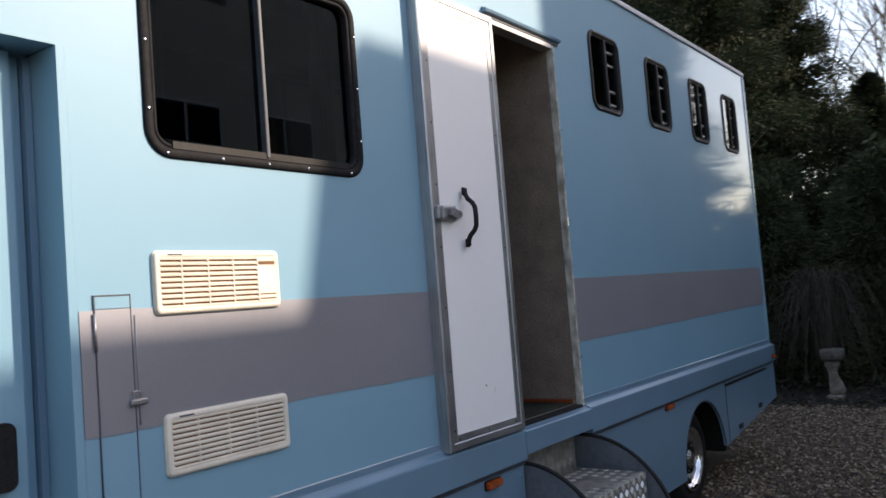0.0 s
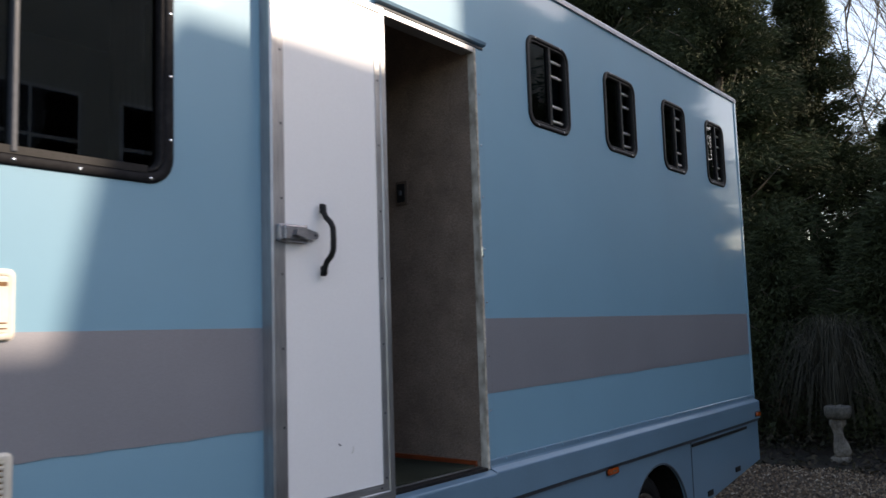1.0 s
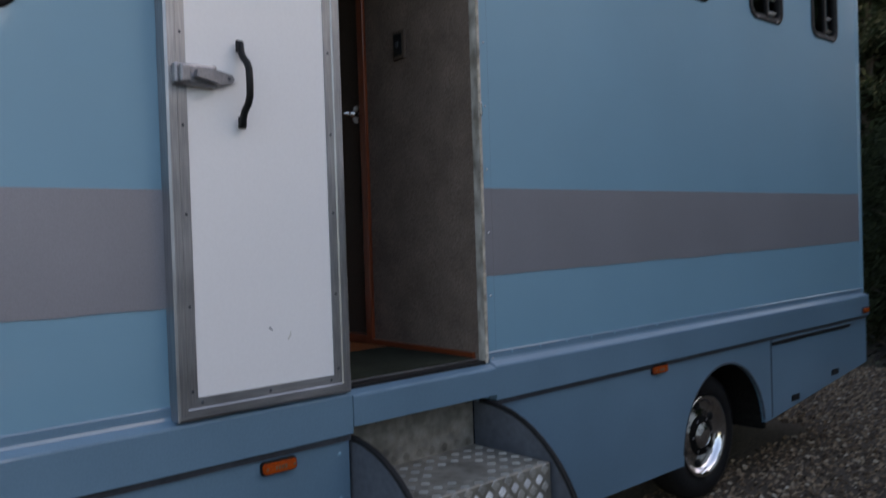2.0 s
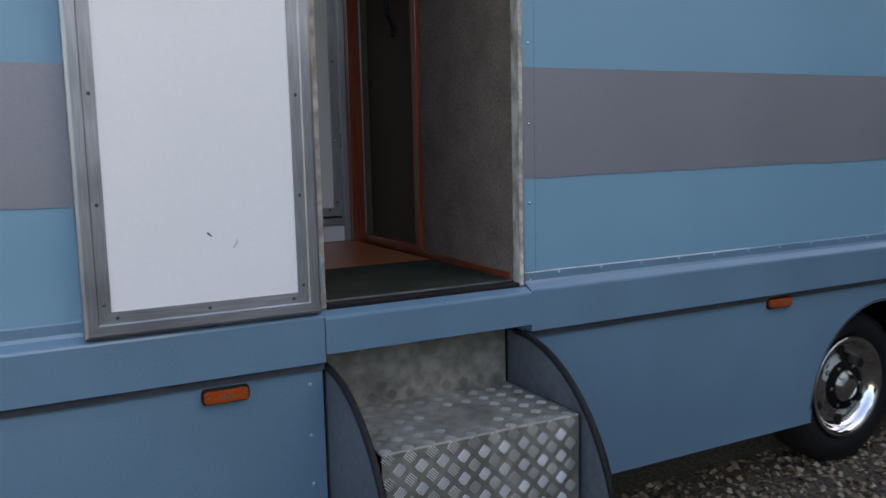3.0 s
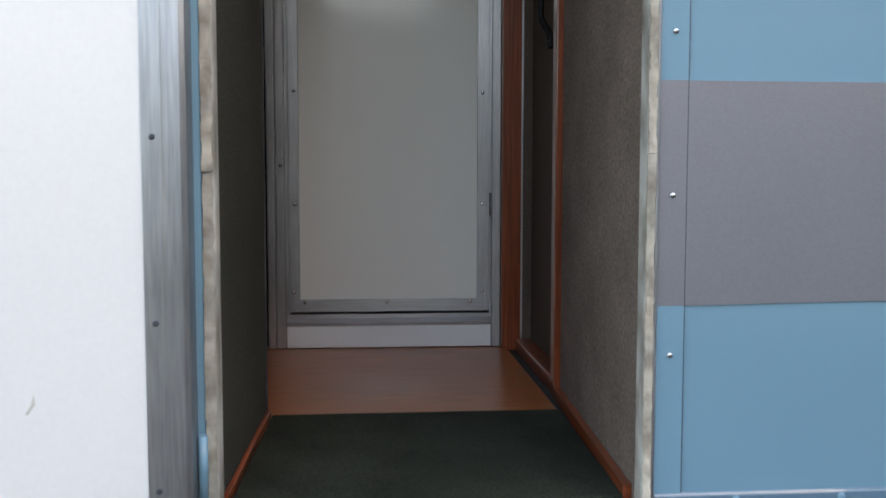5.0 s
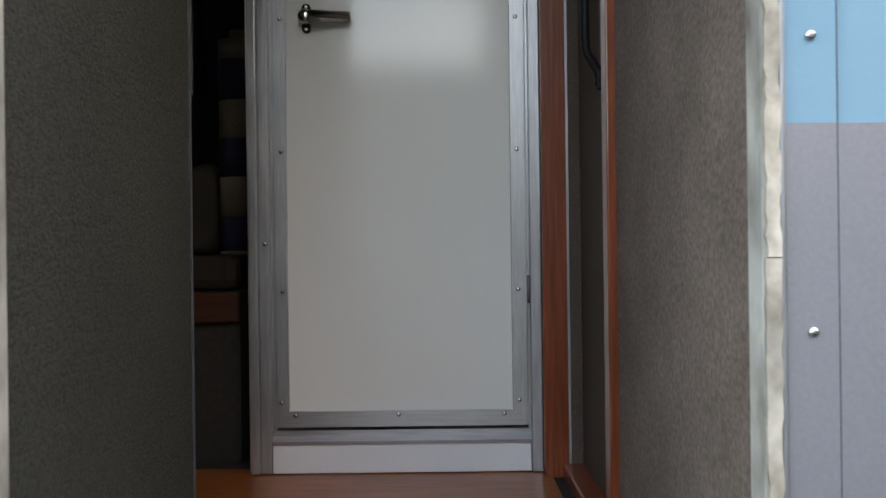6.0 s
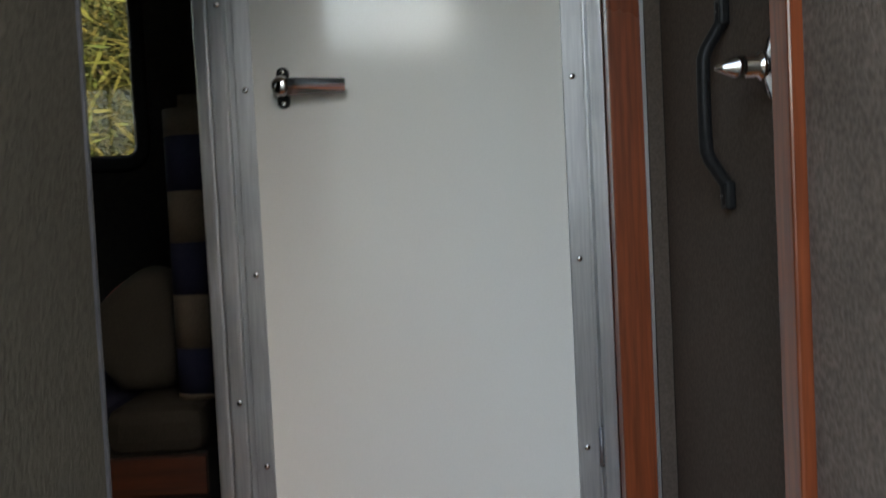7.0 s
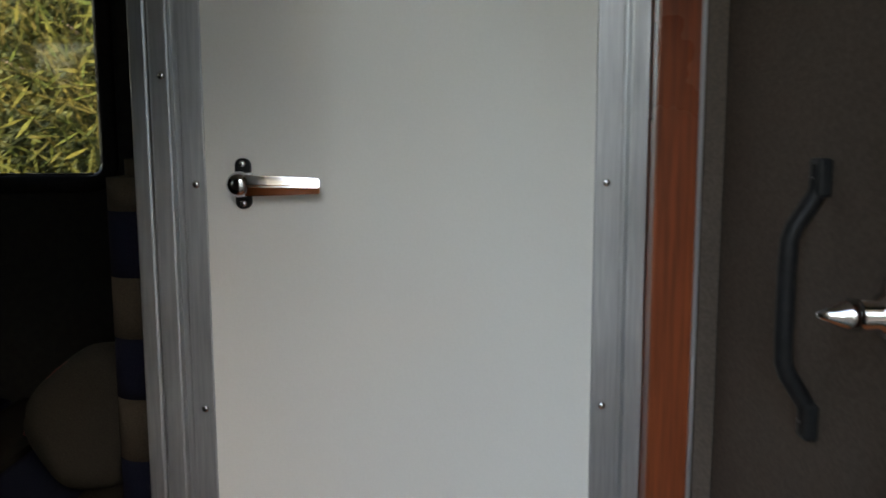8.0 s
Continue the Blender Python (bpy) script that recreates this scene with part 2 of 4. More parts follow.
def prism(points, axis, lo, hi, bm=None):
    """A flat outline drawn out along an axis: x takes (y, z) points, y takes (x, z), z takes (x, y)."""
    bm = bm or bmesh.new()
    place = {"x": lambda a, b, c: (c, a, b), "y": lambda a, b, c: (a, c, b), "z": lambda a, b, c: (a, b, c)}[axis]
    low = [bm.verts.new(place(a, b, lo)) for a, b in points]
    high = [bm.verts.new(place(a, b, hi)) for a, b in points]
    fs = [bm.faces.new(low), bm.faces.new(high[::-1])]
    k = len(points)
    for i in range(k):
        fs.append(bm.faces.new((low[i], high[i], high[(i + 1) % k], low[(i + 1) % k])))
    bmesh.ops.recalc_face_normals(bm, faces=fs)
    return bm


def ring_lathe(profile, centre, axis="x", steps=40, bm=None):
    """Profile of (along, radius) spun round an axis through centre."""
    bm = bm or bmesh.new()
    rows = []
    for a, r in profile:
        row = []
        for i in range(steps):
            t = 2 * math.pi * i / steps
            u, v = r * math.cos(t), r * math.sin(t)
            d = {"x": (a, u, v), "y": (u, a, v), "z": (u, v, a)}[axis]
            row.append(bm.verts.new(Vector(centre) + Vector(d)))
        rows.append(row)
    fs = []
    for p, q in zip(rows, rows[1:]):
        for i in range(steps):
            fs.append(bm.faces.new((p[i], p[(i + 1) % steps], q[(i + 1) % steps], q[i])))
    for row in (rows[0], rows[-1]):
        fs.append(bm.faces.new(row))
    for f in fs:
        f.smooth = True
    bmesh.ops.recalc_face_normals(bm, faces=fs)
    return bm


def tube(points, r, sides=10, bm=None, r_end=None):
    bm = bm or bmesh.new()
    pts = [Vector(p) for p in points]
    rows = []
    up = None
    for i, p in enumerate(pts):
        d = (pts[min(i + 1, len(pts) - 1)] - pts[max(i - 1, 0)]).normalized()
        u = d.orthogonal().normalized() if up is None else (up - d * up.dot(d)).normalized()
        up = u
        w = d.cross(u)
        k = r if r_end is None else r + (r_end - r) * i / (len(pts) - 1)
        rows.append([bm.verts.new(p + k * (u * math.cos(2 * math.pi * j / sides) + w * math.sin(2 * math.pi * j / sides))) for j in range(sides)])
    fs = []
    for a, b in zip(rows, rows[1:]):
        for j in range(sides):
            fs.append(bm.faces.new((a[j], a[(j + 1) % sides], b[(j + 1) % sides], b[j])))
    fs += [bm.faces.new(rows[0]), bm.faces.new(rows[-1])]
    for f in fs[:-2]:
        f.smooth = True
    bmesh.ops.recalc_face_normals(bm, faces=fs)
    return bm


def rounded(y0, y1, z0, z1, r, k=7):
    pts = []
    for cy, cz, a0 in ((y1 - r, z1 - r, 0), (y0 + r, z1 - r, 90), (y0 + r, z0 + r, 180), (y1 - r, z0 + r, 270)):
        for i in range(k):
            a = radians(a0 + 90 * i / (k - 1))
            pts.append((cy + r * math.cos(a), cz + r * math.sin(a)))
    return pts


def rounded_ring(y0, y1, z0, z1, r, wide, x0, x1, lip=0.006, bm=None):
    """A window surround in the plane of the side: a rounded ring with a raised middle."""
    bm = bm or bmesh.new()
    loops = []
    for inset, x in ((0, x0), (0, x1 - lip), (wide * 0.25, x1), (wide * 0.7, x1), (wide, x1 - lip), (wide, x0)):
        loops.append([bm.verts.new((x, a, b)) for a, b in rounded(y0 + inset, y1 - inset, z0 + inset, z1 - inset, max(r - inset, 0.012))])
    fs = []
    for a, b in zip(loops, loops[1:] + loops[:1]):
        for i in range(len(a)):
            fs.append(bm.faces.new((a[i], a[(i + 1) % len(a)], b[(i + 1) % len(a)], b[i])))
    for f in fs:
        f.smooth = True
    bmesh.ops.recalc_face_normals(bm, faces=fs)
    return bm


def sheet_with_holes(ys, zs, holes, x_out, thick):
    """An upright sheet in the y-z plane, cut through at the holes (y0, y1, z0, z1)."""
    for a, b, c, d in holes:
        ys, zs = ys + [a, b], zs + [c, d]
    ys, zs = sorted(set(ys)), sorted(set(zs))
    bm = bmesh.new()
    grid = {(i, j): bm.verts.new((x_out - thick, y, z)) for i, y in enumerate(ys) for j, z in enumerate(zs)}
    fs = []
    for i in range(len(ys) - 1):
        for j in range(len(zs) - 1):
            cy, cz = (ys[i] + ys[i + 1]) / 2, (zs[j] + zs[j + 1]) / 2
            if not any(a < cy < b and c < cz < d for a, b, c, d in holes):
                fs.append(bm.faces.new((grid[i, j], grid[i + 1, j], grid[i + 1, j + 1], grid[i, j + 1])))
    bmesh.ops.delete(bm, geom=[v for v in bm.verts if not v.link_faces], context="VERTS")
    got = bmesh.ops.extrude_face_region(bm, geom=fs, use_keep_orig=True)
    for v in got["geom"]:
        if isinstance(v, bmesh.types.BMVert):
            v.co.x = x_out
    bmesh.ops.recalc_face_normals(bm, faces=bm.faces)
    return bm


def part(name, bm, mat, parent=None, label=""):
    """Links a bmesh as one mesh object under a thing or a part."""
    me = bpy.data.meshes.new(name)
    bm.to_mesh(me)
    bm.free()
    me.materials.append(mat)
    ob = new(name, me)
    ob.parent = parent
    if label:
        tagged(ob, label)
    return ob


def piece(name, me, where, parent):
    ob = new(name, me)
    ob.parent, ob.matrix_basis = parent, where
    return ob


def mesh_of(name, verts, faces, mat):
    me = bpy.data.meshes.new(name)
    me.from_pydata(verts, [], faces)
    me.materials.append(mat)
    return me


def thing(name, label, category, at=(0, 0, 0), group="", kind=""):
    ob = new(name)
    ob.location = at
    return tagged(ob, label, category, group, kind)


def screw_mesh(name, mat, axis="x", r=0.006, h=0.003):
    me = bpy.data.meshes.new(name)
    bm = ring_lathe([(0, r), (h * 0.6, r * 0.9), (h, r * 0.45)], (0, 0, 0), axis, 10)
    bm.to_mesh(me)
    bm.free()
    me.materials.append(mat)
    return me


SCREW = screw_mesh("screw", CHROME)
DULL_SCREW = screw_mesh("dull_screw", GASKET, r=0.0048, h=0.002)
RIVET = screw_mesh("rivet", PAINT, r=0.007)
BRIGHT_RIVET = screw_mesh("rivet", CHROME, r=0.005)


def at(x, y, z):
    return Matrix.Translation((x, y, z))


# ---- ground ----
def ground():
    bm = bmesh.new()
    bmesh.ops.create_grid(bm, x_segments=8, y_segments=8, size=300)
    tagged(part("ground", bm, SOIL), "dark bare soil with leaf litter round the drive", "ground", kind="structure")
    yard = [(-4.4, -20), (16.4, -20), (16.4, 6.4), (3.2, 6.7), (0.9, 6.9), (-0.6, 6.75), (-2.2, 7.3), (-4.4, 7.1)]
    tagged(part("gravel_drive", prism(yard, "z", -0.05, 0.004), GRAVELBED), "brown and grey pea gravel drive", "gravel drive", kind="structure")


def gravel_stones():
    rng = np.random.default_rng(4)
    n = 42000
    x = rng.uniform(-2.4, 3.6, n)
    y = rng.uniform(1.0, 6.95, n)
    keep = ~((x < -0.3) & (y < 4.2))
    x, y = x[keep], y[keep]
    n = len(x)
    s = rng.uniform(0.006, 0.019, n)
    base = np.array([(1, 0, 0), (0, 1, 0), (-1, 0, 0), (0, -1, 0), (0, 0, 1), (0, 0, -1)], float)
    v = base[None] * rng.uniform(0.65, 1.3, (n, 6, 3)) * s[:, None, None]
    v[:, :, 2] *= 0.7
    a = rng.uniform(0, 6.28, n)
    ca, sa = np.cos(a)[:, None], np.sin(a)[:, None]
    vx, vy = v[:, :, 0] * ca - v[:, :, 1] * sa, v[:, :, 0] * sa + v[:, :, 1] * ca
    tilt = rng.normal(0, 0.4, (n, 1))
    vz = v[:, :, 2] + vx * tilt
    v = np.stack([vx + x[:, None], vy + y[:, None], vz + 0.004 + s[:, None] * rng.uniform(0.1, 0.7, (n, 1))], 2).reshape(-1, 3)
    f = np.array([(0, 1, 4), (1, 2, 4), (2, 3, 4), (3, 0, 4), (1, 0, 5), (2, 1, 5), (3, 2, 5), (0, 3, 5)])
    f = (f[None] + 6 * np.arange(n)[:, None, None]).reshape(-1, 3)
    ob = new("gravel", mesh_of("gravel", v.tolist(), f.tolist(), PEBBLE))
    tagged(ob, "loose brown, grey and buff gravel stones", "gravel", kind="stuff")


ground()
gravel_stones()

# ---- the lorry: body ----
lorry = thing("horsebox_lorry", "pale blue horsebox lorry with grey stripe, side door open, on gravel", "horsebox lorry")
REAR, FRONT, TOP, SILL = 4.32, -2.14, 3.37, 0.95
STABLES = [(1.125, 1.56), (1.975, 2.405), (2.82, 3.225), (3.61, 4.0)]
WZ0, WZ1 = 2.605, 3.095


def body():
    holes = [(-0.005, 0.66, SILL, 2.875), (-1.86, -0.98, 2.07, 2.70)]
    holes += [(a + 0.028, b - 0.028, WZ0 + 0.028, WZ1 - 0.028) for a, b in STABLES]
    part("side_wall", sheet_with_holes([FRONT, REAR], [SILL - 0.1, TOP], holes, 0.0, 0.045), PAINT, lorry, "glossy pale blue painted side panel")
    part("luton_wall", boxed(-0.045, 0.0, -3.9, FRONT, 2.312, TOP), PAINT, lorry)
    part("luton_floor", boxed(-2.3, -0.046, -3.9, FRONT - 0.006, 2.313, 2.358), PAINT, lorry)
    part("front_bulkhead", boxed(-2.3, -0.004, FRONT - 0.004, FRONT - 0.0005, SILL - 0.1, 2.311), PAINT, lorry)
    part("rear_wall", boxed(-2.4, -0.05, REAR - 0.045, REAR, 0.5, TOP), PAINT, lorry)
    part("far_wall", sheet_with_holes([-3.9, REAR], [0.8, TOP], [(-1.46, -0.480, 2.055, 2.72)], -2.355, 0.045), PAINT, lorry)
    part("luton_front", boxed(-2.35, -0.05, -3.94, -3.9, 2.3, TOP), PAINT, lorry)
    part("roof", boxed(-2.4, -0.002, -3.9, REAR, TOP - 0.03, TOP + 0.012, bev=0.006), PAINT, lorry)
    part("roof_trim", prism([(-0.03, TOP + 0.016), (0.006, TOP + 0.016), (0.012, TOP + 0.004), (0.012, TOP - 0.018), (0.001, TOP - 0.022), (0.001, TOP + 0.0125), (-0.03, TOP + 0.0125)], "y", -3.9, REAR + 0.01), ALU_ALONG, lorry, "bright aluminium gutter trim")
    part("rear_corner_trim", prism([(0.001, REAR - 0.026), (0.008, REAR - 0.022), (0.008, REAR + 0.006), (-0.03, REAR + 0.006), (-0.03, REAR + 0.0012), (0.001, REAR + 0.0012)], "z", 0.96, TOP - 0.02), PAINT, lorry)
    part("front_corner_trim", prism([(0.001, FRONT + 0.022), (0.006, FRONT + 0.018), (0.006, FRONT - 0.005), (-0.03, FRONT - 0.005), (-0.03, FRONT - 0.0042), (0.001, FRONT - 0.0042)], "z", 0.8, 2.310), PAINT, lorry)
    # grey stripe
    rng = random.Random(3)
    for a, b, t0, t1, b0, b1 in ((FRONT + 0.024, -0.022, 1.609, 1.599, 1.279, 1.260), (0.7130, REAR - 0.028, 1.622, 1.626, 1.282, 1.306)):
        n = 26
        low = [(a + (b - a) * i / n, b0 + (b1 - b0) * i / n + rng.uniform(-0.003, 0.003)) for i in range(n + 1)]
        part("stripe", prism(low + [(b, t1), (a, t0)], "x", 0.0005, 0.0025), STRIPE, lorry, "dull silver grey painted stripe")
    # cover strip beside the doorway, with its paint and rivets
    for z0, z1, m in ((0.955, 1.282, PAINT), (1.282, 1.622, STRIPE), (1.622, 2.88, PAINT)):
        part("cover_strip", boxed(0.0005, 0.0045, 0.668, 0.711, z0, z1), m, lorry)
    # Thin dark line drawn for the shadow in the cover strip's seam.
    part("strip_seam_shadow", boxed(0.0005, 0.0036, 0.7112, 0.7126, 0.99, 2.86), GASKET, lorry)
    z = 0.962
    while z < 2.86:
        piece("rivet", BRIGHT_RIVET, at(0.0045, 0.69, z), lorry)
        z += 0.244
    part("drip_rail", prism([(0.0005, 2.905), (0.022, 2.912), (0.026, 2.925), (0.02, 2.928), (0.0005, 2.935)], "y", -0.02, 0.735), PAINT_LOW, lorry)
    # Dark strip laid under the rail as its shadow.
    part("rail_shadow_strip", boxed(0.0005, 0.006, -0.015, 0.73, 2.893, 2.903), GASKET, lorry)


def lower_side():
    prof = [(0.0005, 0.990), (0.004, 0.990), (0.0065, 0.986), (0.0065, 0.962), (0.011, 0.953), (0.037, 0.941), (0.041, 0.938), (0.043, 0.932), (0.043, 0.808), (0.0005, 0.808)]
    lip = [(0.0005, 0.948), (0.014, 0.946), (0.040, 0.935), (0.044, 0.932), (0.046, 0.926), (0.046, 0.830), (0.0005, 0.830)]
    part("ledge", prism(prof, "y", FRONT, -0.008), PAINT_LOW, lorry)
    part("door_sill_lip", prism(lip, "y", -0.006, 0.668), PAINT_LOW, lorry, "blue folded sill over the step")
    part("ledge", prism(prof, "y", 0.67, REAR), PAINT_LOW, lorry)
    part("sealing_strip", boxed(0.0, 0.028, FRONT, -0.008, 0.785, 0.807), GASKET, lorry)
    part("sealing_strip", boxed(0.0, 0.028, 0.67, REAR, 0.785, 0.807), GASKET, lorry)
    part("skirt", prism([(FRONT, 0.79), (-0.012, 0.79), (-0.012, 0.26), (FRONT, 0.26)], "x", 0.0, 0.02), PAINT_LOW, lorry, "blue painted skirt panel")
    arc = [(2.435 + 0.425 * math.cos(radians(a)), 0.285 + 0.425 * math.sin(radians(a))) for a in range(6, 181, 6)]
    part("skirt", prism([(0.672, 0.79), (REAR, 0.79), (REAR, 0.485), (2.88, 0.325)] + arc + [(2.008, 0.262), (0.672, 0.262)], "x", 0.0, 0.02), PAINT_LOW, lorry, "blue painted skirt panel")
    rim = [(-0.0, 2.435 + 0.43 * math.cos(radians(a)), 0.285 + 0.43 * math.sin(radians(a))) for a in range(8, 181, 6)]
    part("arch_lip", tube([(0.015, y, z) for _, y, z in rim], 0.007, 6), GASKET, lorry)
    well = [(2.435 + 0.427 * math.cos(radians(a)), 0.285 + 0.427 * math.sin(radians(a))) for a in range(0, 181, 10)]
    outer = [(2.435 + 0.47 * math.cos(radians(a)), 0.285 + 0.47 * math.sin(radians(a))) for a in range(180, -1, -10)]
    part("wheel_arch", prism(well + outer, "x", -0.75, -0.001), DARK, lorry)
    for k in range(21):
        piece("rivet", RIVET, at(0.006, 0.80 + 0.17 * k, 0.978), lorry)
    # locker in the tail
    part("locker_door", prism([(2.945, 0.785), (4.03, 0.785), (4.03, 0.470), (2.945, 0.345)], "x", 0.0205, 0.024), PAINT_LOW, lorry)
    part("locker_gap", boxed(0.0205, 0.0225, 2.936, 2.9445, 0.342, 0.785), GASKET, lorry)
    part("locker_hinge", boxed(0.0205, 0.032, 2.945, 4.03, 0.752, 0.772, bev=0.004), BLACK, lorry)
    for y, z in ((3.225, 0.412), (3.79, 0.487)):
        part("locker_catch", boxed(0.024, 0.03, y - 0.05, y + 0.05, z - 0.018, z + 0.018, bev=0.005), BLACK, lorry)
    # under the floor
    part("floor_frame", boxed(-2.3, -0.05, FRONT, REAR - 0.05, 0.84, 0.905), DARK, lorry)
    part("chassis", boxed(-2.3, -0.7, FRONT, 1.9, 0.42, 0.84), DARK, lorry)
    part("chassis", boxed(-2.0, -0.9, 3.0, REAR - 0.1, 0.5, 0.84), DARK, lorry)
    for y in (-0.05, 0.71):
        for z in (0.745, 0.60, 0.46):
            piece("rivet", RIVET, at(0.02, y if y < 0 else y, z), lorry)


def marker_lamp(y, z, x, w=0.125, h=0.042, mat=AMBER):
    base = part("side_marker", prism(rounded(y - w / 2, y + w / 2, z - h / 2, z + h / 2, 0.012), "x", x, x + 0.008), BLACK, lorry, "amber side marker lamp")
    bm = prism(rounded(y - w / 2 + 0.005, y + w / 2 - 0.005, z - h / 2 + 0.004, z + h / 2 - 0.005, 0.01), "x", x + 0.006, x + 0.022)
    bmesh.ops.bevel(bm, geom=[e for e in bm.edges if all(v.co.x > x + 0.02 for v in e.verts)], offset=0.004, segments=2, affect="EDGES")
    part("lens", bm, mat, base)
    if w > 0.1:
        for k in range(4):
            part("moulded_mark", boxed(x + 0.022, x + 0.0232, y - 0.02 + 0.011 * k, y - 0.013 + 0.011 * k, z - 0.006, z + 0.006), SLOT, base)
        for s in (-1, 1):
            part("lamp_screw", ring_lathe([(x + 0.021, 0.005), (x + 0.0235, 0.004)], (0, y + s * (w / 2 - 0.015), z), "x", 10), SLOT, base)


def road_wheel(y):
    c = (0.0, y, 0.335)
    hub = part("wheel", ring_lathe([(-0.20, 0.10), (-0.10, 0.11), (-0.075, 0.10)], c, "x", 24), DARK, lorry)
    part("tyre", ring_lathe([(-0.28, 0.22), (-0.27, 0.28), (-0.24, 0.325), (-0.20, 0.335), (-0.11, 0.335), (-0.075, 0.32), (-0.058, 0.285), (-0.058, 0.25), (-0.072, 0.218), (-0.12, 0.212)], c, "x", 56), BLACK, hub)
    part("rim", ring_lathe([(-0.16, 0.205), (-0.075, 0.212), (-0.062, 0.219), (-0.056, 0.214), (-0.060, 0.200), (-0.082, 0.186), (-0.104, 0.176), (-0.108, 0.150), (-0.100, 0.120), (-0.086, 0.098), (-0.078, 0.080), (-0.074, 0.062), (-0.060, 0.055), (-0.056, 0.030), (-0.055, 0.001)], c, "x", 48), CHROME, hub, "chromed dished wheel trim")
    for k in range(6):
        a = 2 * math.pi * (k + 0.5) / 6
        part("vent_hole", ring_lathe([(-0.112, 0.021), (-0.1015, 0.022), (-0.1005, 0.018)], (0, c[1] + 0.152 * math.cos(a), c[2] + 0.152 * math.sin(a)), "x", 14), BLACK, hub)
        b = a + math.pi / 6
        part("wheel_nut", ring_lathe([(-0.090, 0.011), (-0.076, 0.010), (-0.073, 0.005)], (0, c[1] + 0.090 * math.cos(b), c[2] + 0.090 * math.sin(b)), "x", 6), STEEL, hub)


def living_window():
    y0, y1, z0, z1 = -1.89, -0.95, 2.04, 2.73
    w = part("window", rounded_ring(y0, y1, z0, z1, 0.085, 0.032, 0.0005, 0.010), WINFRAME, lorry, "dark tinted sliding window in a black surround")
    part("inner_surround", rounded_ring(y0 + 0.03, y1 - 0.03, z0 + 0.03, z1 - 0.03, 0.06, 0.016, -0.04, 0.004), WINFRAME, w)
    part("divider", boxed(-0.02, 0.012, -1.438, -1.422, z0 + 0.034, z1 - 0.034, bev=0.004), GASKET, w)
    for a, b, x in ((y0 + 0.035, -1.43, -0.012), (-1.43, y1 - 0.035, -0.022)):
        part("pane", boxed(x - 0.004, x, a, b, z0 + 0.035, z1 - 0.035), TINT, w)
    part("sill_track", boxed(-0.035, 0.008, y0 + 0.09, y1 - 0.09, z0 + 0.03, z0 + 0.052), BLACK, w)
    for y in (-1.82, -1.62, -1.43, -1.25, -1.03):
        piece("screw", SCREW, at(0.010, y, z0 + 0.014), w)
        piece("screw", SCREW, at(0.010, y, z1 - 0.014), w)
    for z in (2.18, 2.38, 2.58):
        piece("screw", SCREW, at(0.010, y0 + 0.014, z), w)
        piece("screw", SCREW, at(0.010, y1 - 0.014, z), w)
    # curtain edges and cabin behind the tint
    for y in (-1.80, -1.05):
        bm = bmesh.new()
        rng = random.Random(int(y * 100))
        for k in range(5):
            tube([(-0.10, y - 0.04 + 0.02 * k, 1.98), (-0.10, y - 0.04 + 0.02 * k + rng.uniform(-0.005, 0.005), 2.8)], 0.014, 8, bm)
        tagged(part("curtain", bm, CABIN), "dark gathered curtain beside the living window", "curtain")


def stable_window(y0, y1):
    w = part("stable_window", rounded_ring(y0, y1, WZ0, WZ1, 0.078, 0.026, 0.0005, 0.009), BLACK, lorry, "small barred stable window, half slid open")
    mid = y0 + (y1 - y0) * 0.52
    part("inner_surround", rounded_ring(y0 + 0.024, y1 - 0.024, WZ0 + 0.024, WZ1 - 0.024, 0.055, 0.014, -0.04, 0.004), BLACK, w)
    part("sliding_bar", boxed(-0.02, 0.007, mid - 0.012, mid + 0.012, WZ0 + 0.03, WZ1 - 0.03, bev=0.003), BLACK, w)
    part("pane", boxed(-0.012, -0.008, y0 + 0.026, mid, WZ0 + 0.026, WZ1 - 0.026), TINT, w)
    for k in (0.15, 0.32, 0.66, 0.83):
        z = WZ0 + (WZ1 - WZ0) * k
        part("guard_bar", tube([(-0.03, mid - 0.0, z), (-0.03, y1 - 0.026, z)], 0.008, 8), PALE, w)
    for y in (y0 + 0.09, y1 - 0.09):
        for z in (WZ0 + 0.012, WZ1 - 0.012):
            piece("screw", SCREW, at(0.009, y, z), w)


